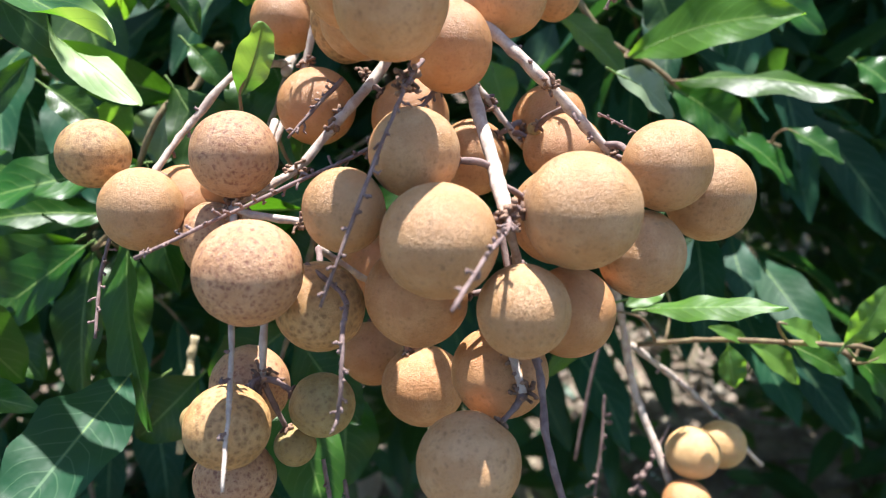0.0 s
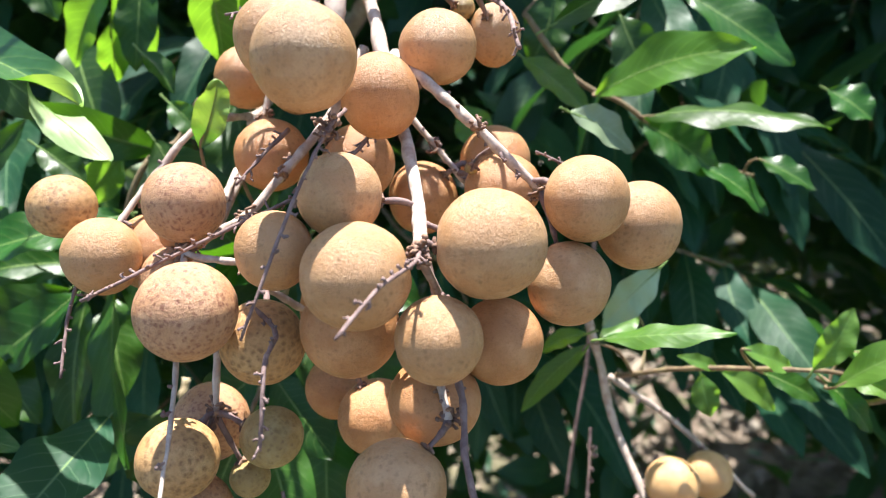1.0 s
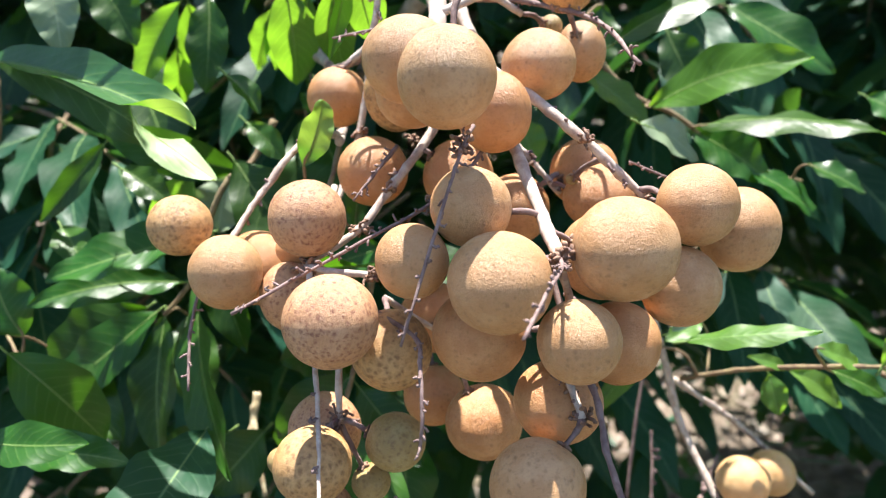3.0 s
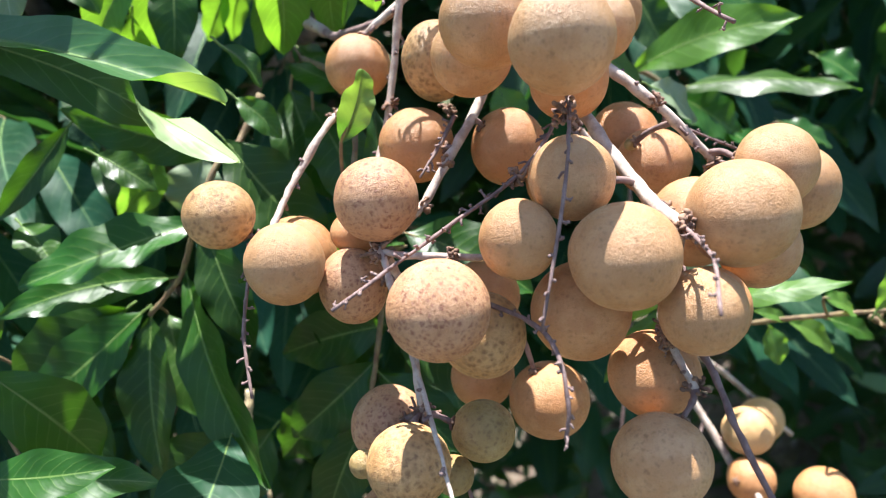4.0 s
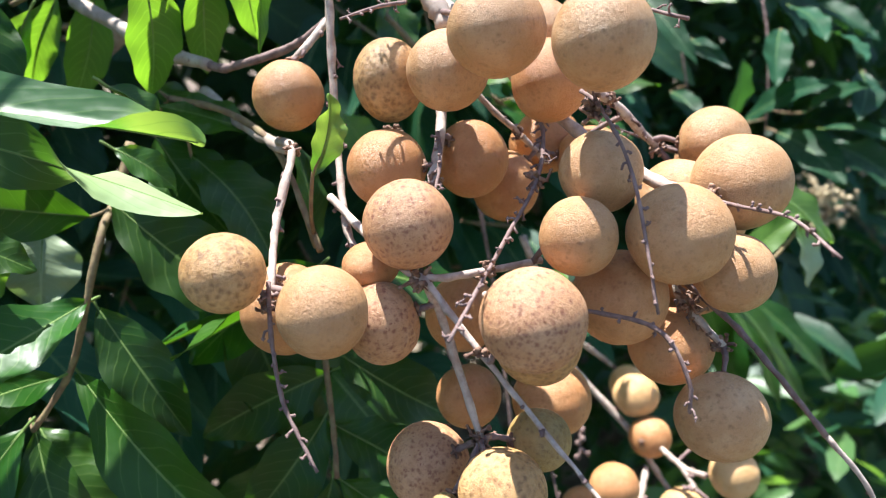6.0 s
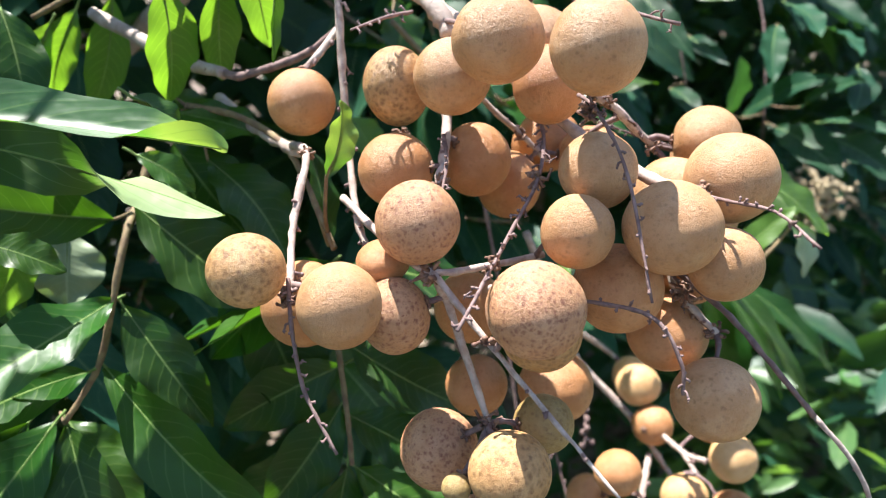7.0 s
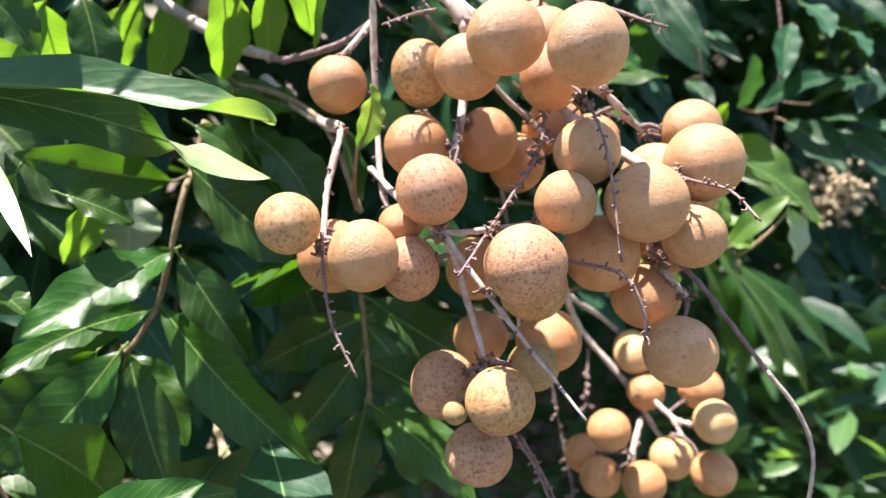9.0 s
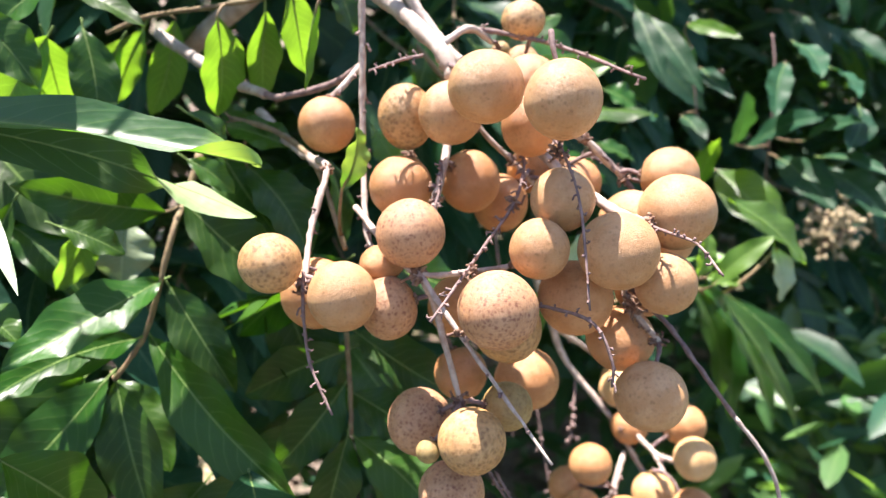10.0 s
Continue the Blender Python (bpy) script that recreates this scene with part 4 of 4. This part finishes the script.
leaf(t6, (0.0698, 0.2930, 1.3250), (0.1010, 0.3087, 1.3011), 0.018, (0.1, -0.7, 0.7), 0.04, 0.2, 0.05, material=LEAF_PALE)
leaf(t6, (0.0542, 0.3547, 1.3378), (0.0848, 0.3344, 1.3125), 0.018, (0.2, -0.6, 0.75), material=LEAF_YOUNG)
leaf(t6, (0.0621, 0.3191, 1.3556), (0.1198, 0.3300, 1.3742), 0.022, (0.0, -0.3, 0.95), 0.05, -0.2, 0.04)
leaf(t6, (0.1768, 0.3575, 1.2797), (0.2016, 0.3423, 1.2667), 0.018, (0.1, -0.4, 0.9))
leaf(t6, (0.1470, 0.3653, 1.2759), (0.1818, 0.3453, 1.2508), 0.018, (0.1, -0.4, 0.9))
leaf(t6, (0.1171, 0.3734, 1.2980), (0.1590, 0.3631, 1.2693), 0.028, (0.1, -0.8, 0.5))
leaf(t6, (0.1532, 0.4326, 1.3557), (0.2095, 0.4077, 1.3166), 0.034, (0.1, -0.7, 0.7))
leaf(t6, (0.2337, 0.4130, 1.3008), (0.2535, 0.3969, 1.2865), 0.026, (0.1, -0.7, 0.7))
leaf(t6, (0.1131, 0.4162, 1.3474), (0.1336, 0.3998, 1.3069), 0.028, (0.0, -0.9, 0.4))
leaf(t6, (0.0780, 0.4207, 1.3619), (0.0625, 0.4036, 1.3238), 0.028, (0.0, -0.9, 0.4))
leaf(t6, (0.0254, 0.3938, 1.3053), (0.0337, 0.3836, 1.2807), 0.022, (0.0, -0.9, 0.3), material=LEAF_YOUNG)

t7 = thing("leafy_twig", (0.13, 0.27, 1.21), "thin young twig with small bright green leaves", "leafy twig", TWIGS)
stem(t7, "twig", [(0.0960, 0.2930, 1.1910), (0.1200, 0.2730, 1.2080), (0.1491, 0.2490, 1.2231), (0.1804, 0.2536, 1.2173), (0.2091, 0.2514, 1.2093)], 0.0013, 0.0008, GREEN_TWIG, attach=False)
leaf(t7, (0.0764, 0.2322, 1.2506), (0.1188, 0.2110, 1.2651), 0.012, (0.0, -0.35, 0.95), 0.06, -0.15, 0.06, material=LEAF_YOUNG)
leaf(t7, (0.1353, 0.2435, 1.2371), (0.1620, 0.2570, 1.2190), 0.012, (-0.2, -0.6, 0.8), material=LEAF_YOUNG)
leaf(t7, (0.1685, 0.2496, 1.2218), (0.1839, 0.2566, 1.2473), 0.014, (-0.2, -0.9, 0.4), material=LEAF_YOUNG)
leaf(t7, (0.1828, 0.2535, 1.2167), (0.2032, 0.2420, 1.2134), 0.014, (0.0, -0.5, 0.9), material=LEAF_YOUNG)
leaf(t7, (0.1360, 0.2655, 1.2120), (0.1615, 0.2625, 1.1908), 0.012, (0.1, -0.7, 0.7), material=LEAF_YOUNG)
leaf(t7, (0.1287, 0.2687, 1.2078), (0.1326, 0.2607, 1.1899), 0.013, (0.0, -0.95, 0.2), material=LEAF_YOUNG, label="small leaf with a brown hole")
leaf(t7, (0.1755, 0.2520, 1.2142), (0.1945, 0.2431, 1.1929), 0.012, (0.1, -0.7, 0.7))
leaf(t7, (0.1360, 0.2655, 1.2120), (0.1154, 0.2633, 1.2215), 0.007, (0.1, -0.6, 0.8), material=LEAF_YOUNG)
leaf(t7, (0.1530, 0.2612, 1.2129), (0.1775, 0.2567, 1.2004), 0.012, (0.1, -0.6, 0.8), material=LEAF)
leaf(t7, (0.0806, 0.2817, 1.2174), (0.0473, 0.2714, 1.1865), 0.011, (0.1, -0.6, 0.8), material=LEAF_YOUNG)
leaf(t7, (0.0780, 0.2751, 1.2271), (0.0567, 0.2792, 1.2145), 0.010, (0.1, -0.4, 0.9), material=LEAF_YOUNG)
leaf(t7, (0.1118, 0.2883, 1.2523), (0.0845, 0.2763, 1.2291), 0.017, (0.3, -0.8, 0.5), material=LEAF_PALE)
leaf(t7, (0.1079, 0.3052, 1.2176), (0.0863, 0.2914, 1.2137), 0.012, (0.1, -0.4, 0.9), material=LEAF_YOUNG)

t8 = thing("leafy_twig", (0.22, 0.28, 1.25), "twig with bright leaves and narrow hanging leaves", "leafy twig", TWIGS)
stem(t8, "twig", [(0.1774, 0.2628, 1.2093), (0.1912, 0.2516, 1.2037), (0.2006, 0.2399, 1.2155), (0.2240, 0.2364, 1.2334)], 0.0016, 0.0010, GREEN_TWIG, attach=False)
leaf(t8, (0.1754, 0.2429, 1.2177), (0.2080, 0.2285, 1.2486), 0.015, (0.1, -0.5, 0.85), material=LEAF_YOUNG)
leaf(t8, (0.2230, 0.2379, 1.2351), (0.2177, 0.2231, 1.2034), 0.020, (0.0, -0.9, 0.4), material=LEAF_PALE)
leaf(t8, (0.2133, 0.2694, 1.2580), (0.2364, 0.2238, 1.2239), 0.030, (0.2, -0.7, 0.65), material=LEAF_HANGING)
leaf(t8, (0.1903, 0.2623, 1.2217), (0.2008, 0.2460, 1.2266), 0.012, (0.1, -0.4, 0.9), material=LEAF_YOUNG)
leaf(t8, (0.3363, 0.3789, 1.1228), (0.3761, 0.2804, 0.9898), 0.030, (0.3, -0.85, 0.4))
leaf(t8, (0.3711, 0.3943, 1.0948), (0.3916, 0.3172, 0.9796), 0.034, (0.2, -0.85, 0.4))
leaf(t8, (0.3709, 0.3680, 1.0936), (0.4218, 0.2905, 1.0091), 0.030, (0.2, -0.85, 0.4))
leaf(t8, (0.3932, 0.3960, 1.0750), (0.3704, 0.3464, 0.9638), 0.036, (0.0, -0.9, 0.4))
leaf(t8, (0.3421, 0.3911, 1.1047), (0.3504, 0.3480, 0.9916), 0.034, (0.0, -0.9, 0.4))

t12 = thing("leafy_twig", (0.39, 0.38, 1.26), "twig of the next tree with blue-green and yellow-green leaves", "leafy twig", TWIGS)
stem(t12, "twig", [(0.425, 0.410, 1.325), (0.415, 0.395, 1.30), (0.395, 0.375, 1.26), (0.385, 0.365, 1.21)], 0.0009, 0.0006, TWIG, attach=False)
stem(t12, "twig", [(0.368, 0.450, 1.315), (0.360, 0.437, 1.295), (0.355, 0.425, 1.27), (0.350, 0.405, 1.21)], 0.0009, 0.0006, TWIG, attach=False)
leaf(t12, (0.318, 0.4717, 1.3502), (0.2968, 0.409, 1.2985), 0.019, (-0.5, -0.54, 0.48), material=LEAF_TEAL)
leaf(t12, (0.3263, 0.4622, 1.3432), (0.3158, 0.3853, 1.2918), 0.021, (-0.36, -0.51, 0.33), material=LEAF_TEAL)
leaf(t12, (0.3471, 0.439, 1.3381), (0.3368, 0.3719, 1.3347), 0.014, (-0.59, -0.45, 0.43), material=LEAF_HANGING)
leaf(t12, (0.3532, 0.4232, 1.3021), (0.3304, 0.3661, 1.2888), 0.015, (-0.51, -0.4, 0.54), material=LEAF_TEAL)
leaf(t12, (0.3699, 0.3779, 1.2381), (0.3691, 0.3073, 1.2823), 0.024, (-0.27, -0.56, 0.62), material=LEAF_TEAL)
leaf(t12, (0.3388, 0.4262, 1.2611), (0.3105, 0.3734, 1.2467), 0.018, (-0.54, -0.51, 0.73), material=LEAF_TEAL)
leaf(t12, (0.338, 0.4021, 1.2062), (0.3205, 0.3658, 1.2573), 0.021, (-0.39, -0.48, 0.64), material=LEAF_HANGING)
leaf(t12, (0.3842, 0.3547, 1.2323), (0.36, 0.2827, 1.2136), 0.033, (-0.57, -0.47, 0.6), material=LEAF_TEAL)
leaf(t12, (0.4015, 0.3248, 1.2271), (0.3776, 0.2475, 1.2109), 0.033, (-0.48, -0.69, 0.73), material=LEAF_TEAL)
leaf(t12, (0.4019, 0.3297, 1.2367), (0.3831, 0.2604, 1.2432), 0.015, (-0.41, -0.48, 0.74), material=LEAF_TEAL)
leaf(t12, (0.395, 0.3714, 1.3098), (0.347, 0.3384, 1.276), 0.021, (-0.31, -0.42, 0.5), material=LEAF_TEAL)
leaf(t12, (0.3993, 0.3697, 1.3257), (0.3681, 0.3192, 1.3076), 0.021, (-0.28, -0.57, 0.77), material=LEAF_TEAL)
leaf(t12, (0.4135, 0.3424, 1.3073), (0.38, 0.2946, 1.2954), 0.018, (-0.25, -0.67, 0.37), material=LEAF_TEAL)
leaf(t12, (0.3512, 0.3922, 1.2181), (0.3374, 0.2991, 1.1852), 0.039, (-0.51, -0.41, 0.52), material=LEAF_HANGING)
leaf(t12, (0.3647, 0.386, 1.2405), (0.3361, 0.3611, 1.2957), 0.025, (-0.35, -0.61, 0.55), material=LEAF_TEAL)
leaf(t12, (0.4219, 0.317, 1.2784), (0.3717, 0.2895, 1.2562), 0.024, (-0.45, -0.59, 0.59), material=LEAF_TEAL)
leaf(t12, (0.3966, 0.344, 1.2478), (0.3803, 0.2868, 1.2797), 0.021, (-0.37, -0.43, 0.64), material=LEAF_TEAL)

t9 = thing("leafy_twig", (-0.20, 0.24, 1.22), "low twig with broad leaves, some in sun patches", "leafy twig", TWIGS)
stem(t9, "twig", [(-0.2325, 0.2809, 1.2511), (-0.2158, 0.2615, 1.2394), (-0.2096, 0.2502, 1.2188), (-0.2029, 0.2410, 1.2021)], 0.0008, 0.0006, GREEN_TWIG, attach=False)
leaf(t9, (-0.1193, 0.2196, 1.2281), (-0.1359, 0.1524, 1.2183), 0.034, (0.0, -0.75, 0.65), 0.05, 0.2, 0.04, material=LEAF_TEAL)
leaf(t9, (-0.1990, 0.2330, 1.2620), (-0.1762, 0.2437, 1.2069), 0.030, (0.3, -0.7, 0.65))
leaf(t9, (-0.1931, 0.1961, 1.2456), (-0.1490, 0.1905, 1.2468), 0.017, (0.1, -0.55, 0.8))
leaf(t9, (-0.1860, 0.2008, 1.2346), (-0.1384, 0.1942, 1.2345), 0.017, (0.1, -0.4, 0.9))
leaf(t9, (-0.2191, 0.2957, 1.2235), (-0.1765, 0.2564, 1.1980), 0.030, (0.1, -0.6, 0.8))
leaf(t9, (-0.1304, 0.2698, 1.1897), (-0.1667, 0.2533, 1.1692), 0.030, (-0.1, -0.8, 0.5))
leaf(t9, (-0.1998, 0.2971, 1.2913), (-0.1865, 0.2822, 1.2787), 0.018, (0.3, -0.6, 0.7), material=LEAF)
leaf(t9, (-0.2105, 0.2618, 1.2535), (-0.2216, 0.2738, 1.2826), 0.03, (0.1, -0.8, 0.5))
leaf(t9, (-0.1676, 0.2943, 1.2480), (-0.2200, 0.2789, 1.2181), 0.035, (-0.1, -0.85, 0.5))

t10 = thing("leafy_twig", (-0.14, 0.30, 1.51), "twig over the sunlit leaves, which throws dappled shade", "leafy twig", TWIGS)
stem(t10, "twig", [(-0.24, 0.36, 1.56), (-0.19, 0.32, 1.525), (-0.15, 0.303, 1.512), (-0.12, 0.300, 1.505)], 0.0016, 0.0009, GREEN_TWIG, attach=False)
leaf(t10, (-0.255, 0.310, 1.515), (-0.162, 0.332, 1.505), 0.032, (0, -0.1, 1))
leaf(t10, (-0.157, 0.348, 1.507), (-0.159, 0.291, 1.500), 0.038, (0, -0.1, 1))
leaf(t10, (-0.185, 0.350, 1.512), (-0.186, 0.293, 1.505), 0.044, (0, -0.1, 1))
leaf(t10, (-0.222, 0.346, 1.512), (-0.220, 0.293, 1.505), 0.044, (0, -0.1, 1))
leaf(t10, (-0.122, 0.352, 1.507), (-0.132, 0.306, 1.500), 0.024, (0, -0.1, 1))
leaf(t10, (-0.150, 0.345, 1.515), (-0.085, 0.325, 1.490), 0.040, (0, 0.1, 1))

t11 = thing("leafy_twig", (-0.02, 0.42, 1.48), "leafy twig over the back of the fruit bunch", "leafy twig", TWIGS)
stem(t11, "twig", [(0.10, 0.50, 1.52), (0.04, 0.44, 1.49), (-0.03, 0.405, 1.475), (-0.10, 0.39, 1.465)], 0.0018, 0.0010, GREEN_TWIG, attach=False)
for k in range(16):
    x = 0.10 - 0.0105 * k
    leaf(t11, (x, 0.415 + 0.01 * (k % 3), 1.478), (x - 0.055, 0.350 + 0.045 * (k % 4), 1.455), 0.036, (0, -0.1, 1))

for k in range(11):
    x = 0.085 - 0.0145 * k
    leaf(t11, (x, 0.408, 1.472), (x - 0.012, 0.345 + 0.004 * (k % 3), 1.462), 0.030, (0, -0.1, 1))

# ---- foliage behind ----
def twig_template(seed, count, size):
    """A pinnate longan twig of its own kind: leaflets in loose pairs along a bent stalk, drooping."""
    rng = random.Random(seed)
    root = thing("leafy_twig", (0, 0, 0), "twig with drooping dark green leaflets inside the tree", "leafy twig", TWIGS)
    n = size * (0.45 + 0.16 * count / 2)
    pts = [(0, 0, 0), (n * 0.35, rng.uniform(-0.01, 0.01), -n * 0.05), (n * 0.7, rng.uniform(-0.015, 0.015), -n * 0.20), (n, rng.uniform(-0.02, 0.02), -n * 0.42)]
    line = spline(pts)
    part("twig", tube(line, 0.0017, 0.0009, 6, 0.2, rng), GREEN_TWIG, root)
    TWIG_LINES[root.name] = line
    for k in range(count):
        f = 0.22 + 0.78 * (k // 2 + 0.5 * (k % 2)) / (count / 2 - 0.5) if count > 1 else 0.5
        p = line[min(len(line) - 1, int(f * (len(line) - 1)))]
        side = 1 if k % 2 else -1
        ahead = 0.35 + 0.5 * f
        way = Vector((ahead, side * (1.05 - 0.75 * f), -0.35 - rng.random() * 0.55)).normalized()
        ln = size * rng.uniform(0.75, 1.15)
        leaf(root, p, p + way * ln, ln * rng.uniform(0.27, 0.34), (rng.uniform(-0.2, 0.2), side * 0.35, 1), rng.uniform(0.03, 0.09), rng.uniform(0.15, 0.35), rng.uniform(0.03, 0.07), rng.uniform(-0.4, 0.4),
             material=LEAF_TEAL)
    return root


TEMPLATES = [twig_template(3, 8, 0.10), twig_template(5, 7, 0.115), twig_template(8, 9, 0.095), twig_template(13, 6, 0.11)]
PLACES = random.Random(21)
# boxes (x, y, z from..to, how many) that the tree's outer twigs fill
ZONES = [((-0.60, -0.05), (0.47, 0.62), (1.05, 1.38), 24), ((-0.10, 0.20), (0.50, 0.62), (1.10, 1.38), 14), ((0.15, 0.60), (0.66, 0.90), (1.22, 1.45), 16), ((0.55, 1.20), (0.65, 1.00), (1.20, 1.45), 12), ((-0.5, -0.1), (0.38, 0.50), (0.85, 1.12), 12),
         ((-0.70, 0.00), (0.66, 0.80), (1.52, 1.66), 10), ((0.85, 1.25), (0.50, 0.75), (0.75, 1.05), 10)]
spots = [(PLACES.uniform(*zx), PLACES.uniform(*zy), PLACES.uniform(*zz)) for zx, zy, zz, n in ZONES for _ in range(n)]
for i, spot in enumerate(spots):
    turn = PLACES.uniform(200, 340)     # twigs grow out towards the open side
    m = pose(*spot, PLACES.uniform(-25, 25), PLACES.uniform(-15, 30), turn)
    src = TEMPLATES[i % 4]
    if i < 4:
        src.matrix_basis = m
    else:
        copy_thing(src, m)


def leaf_mass(name, count, pick, size, seed, material, flat=False, owner=None):
    """Many small bent blades in one mesh; pick(rng) gives a place, or None to leave it out."""
    rng = np.random.default_rng(seed)
    verts, faces, uvs = [], [], []
    prof = [(0.0, 0.06), (0.25, 0.85), (0.55, 1.0), (0.82, 0.66), (1.0, 0.05)]
    for _ in range(count):
        c = pick(rng)
        if c is None:
            continue
        ln = size * rng.uniform(0.6, 1.25)
        hw = ln * rng.uniform(0.13, 0.18)
        yaw = rng.uniform(0, 6.283)
        x = Vector((math.cos(yaw), math.sin(yaw), rng.uniform(-0.2, 0.2) if flat else rng.uniform(-1.1, 0.15))).normalized()
        z = Vector((rng.normal() * 0.45, rng.normal() * 0.45 - (0 if flat else 0.2), 1))
        z = (z - x * z.dot(x)).normalized()
        y = z.cross(x)
        bow = ln * rng.uniform(-0.02, 0.12)
        fold = rng.uniform(0.05, 0.4)
        b = len(verts)
        for v, w in prof:
            o = c + x * (v * ln) + z * (bow * math.sin(math.pi * v))
            for u in (-1, 0, 1):
                q = o + y * (u * w * hw) + z * (abs(u) * w * hw * fold)
                verts.append(q[:])
                uvs.append((0.5 + 0.5 * u, v))
        for j in range(4):
            for i in range(2):
                a = b + j * 3 + i
                faces.append((a, a + 1, a + 4, a + 3))
    ob = part(name, mesh_from(name, verts, faces, uvs), material, owner)
    ob["kind"] = "stuff"
    return ob


def crown(centre, radii, rough, open_front=0.0):
    """Places in a lumpy crown; an open front leaves the sun's way to the fruit free."""
    cx, rx = Vector(centre), Vector(radii)

    def pick(rng):
        d = Vector((rng.normal(), rng.normal(), rng.normal())).normalized()
        r = rng.random() ** 0.42 * (1 + rough * noise.noise(d * 2.1 + cx))
        c = cx + Vector((d.x * rx.x, d.y * rx.y, d.z * rx.z)) * r
        if open_front and c.y < open_front + max(0.0, c.z - 1.25) * 0.40:
            return None
        return c if noise.noise(c * 4.5) + (rng.random() - 0.5) * 0.6 > -0.22 and c.z > 0.25 else None
    return pick


def tree(at, centre, radii, leaves, size, seed, label, limbs=6, open_front=0.0, towards=()):
    """A low orchard tree: a tapered, leaning trunk, limbs into the crown, and the crown's leaves."""
    rng = random.Random(seed)
    root = thing("longan_tree", (at[0], at[1], 0.0), label, "tree", "orchard trees")
    o = Vector(root.location)
    fork = Vector((at[0] * 0.6 + centre[0] * 0.4, at[1] * 0.6 + centre[1] * 0.4, 0.62))
    part("trunk", tube(spline([Vector((0, 0, -0.05)), Vector((0.02, 0.01, 0.05)), (fork - o) * 0.55 + Vector((0.03, 0, 0)), fork - o]), 0.085, 0.055, 14, 0.2, rng), BARK, root)
    ends = list(towards)
    for k in range(limbs):
        a = k * 6.283 / limbs + rng.random()
        ends.append((centre[0] + math.cos(a) * radii[0] * 0.6, centre[1] + math.sin(a) * radii[1] * 0.5 + (0.15 if open_front else 0), centre[2] + rng.uniform(-0.1, 0.5) * radii[2]))
    for e in ends:
        e = Vector(e)
        mid = fork.lerp(e, 0.5) + Vector((rng.uniform(-0.08, 0.08), rng.uniform(0, 0.08), 0.08))
        part("limb", tube(spline([fork - o - Vector((0, 0, 0.05)), mid - o, e - o]), 0.020 if e.y < 0.5 else 0.038, 0.005, 10, 0.25, rng), BARK, root)
    ob = leaf_mass("crown", leaves, crown(centre, radii, 0.35, open_front), size, seed, LEAF_MASS, owner=root)
    ob.matrix_parent_inverse = Matrix.Translation(-o)
    return root


def scatter(box, cut, scale):
    def pick(rng):
        c = Vector((rng.uniform(*box[0]), rng.uniform(*box[1]), rng.uniform(*box[2])))
        return c if noise.noise(c * scale) + (rng.random() - 0.5) * 0.5 > cut else None
    return pick


tree((-0.25, 1.30), (-0.35, 1.15, 1.45), (1.05, 0.80, 1.0), 15000, 0.105, 31, "longan tree with a dense dark green crown", 6, 0.45, [(0.0197, 0.4124, 1.4299)])
tree((1.20, 1.60), (1.15, 1.42, 1.40), (1.0, 0.75, 1.0), 15500, 0.105, 32, "neighbouring longan tree with drooping dark leaves", 6, 0.50)
for k, (x, y, s) in enumerate(((-2.3, 3.4, 1.1), (-0.2, 3.7, 1.2), (2.2, 3.3, 1.15), (4.4, 3.0, 1.2), (3.1, 0.9, 1.0))):
    tree((x, y), (x, y, 1.45 * s), (1.15 * s, 1.0 * s, 1.15 * s), 3600, 0.15, 40 + k, "far longan tree of the orchard row", 5)
for k, (x, y, s) in enumerate(((-2.6, -2.6, 1.1), (0.2, -3.4, 1.2), (2.9, -2.7, 1.1), (-2.9, 0.5, 1.0))):
    tree((x, y), (x, y, 1.5 * s), (1.15 * s, 1.0 * s, 1.2 * s), 1800, 0.19, 50 + k, "longan tree of the next orchard row", 5)
tagged(leaf_mass("bush_leaves", 3600, scatter(((0.50, 2.1), (0.15, 1.0), (0.10, 0.95)), -0.05, 3.5), 0.10, 8, LEAF_MASS), "leaves of a low sunlit bush", "bush")
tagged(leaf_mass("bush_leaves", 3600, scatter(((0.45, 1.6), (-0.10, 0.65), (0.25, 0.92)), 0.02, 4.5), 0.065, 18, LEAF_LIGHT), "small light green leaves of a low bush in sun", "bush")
tagged(leaf_mass("bush_leaves", 5200, scatter(((1.5, 3.3), (0.95, 2.5), (0.10, 1.15)), -0.15, 2.5), 0.12, 28, LEAF_MASS), "dark leaves of the undergrowth between the trees", "bush")
tagged(leaf_mass("weeds", 2500, scatter(((-1.5, 3.0), (0.7, 3.2), (0.02, 0.30)), 0.05, 2.2), 0.07, 4, LEAF_MASS), "low green weeds on the orchard ground", "weeds")
tagged(leaf_mass("leaf_litter", 3600, scatter(((-1.4, 2.8), (0.3, 3.0), (0.005, 0.03)), -1, 1), 0.085, 5, LITTER, True), "dry pale brown fallen leaves on the soil", "leaf litter")

# dried flower head in the next tree
head = thing("dried_flower_head", (0.7171, 0.4851, 1.0423), "beige dried flower head on the next tree, blurred", "flower head")
bm = bmesh.new()
rng = random.Random(4)
for k in range(240):
    p = Vector((rng.gauss(0, 0.015), rng.gauss(0, 0.015), rng.gauss(0, 0.019)))
    knob(bm, p, rng.uniform(0.0022, 0.0046), rng)
part("blossoms", bm, FLOWER, head)
bm = bmesh.new()
for k in range(14):
    p = Vector((rng.gauss(0, 0.014), rng.gauss(0, 0.014), rng.gauss(0, 0.016)))
    tube([Vector((0, 0.01, -0.05)), p * 0.5, p], 0.0015, 0.0008, 5, 0, rng, bm)
part("flower_stem", bm, TWIG, head)
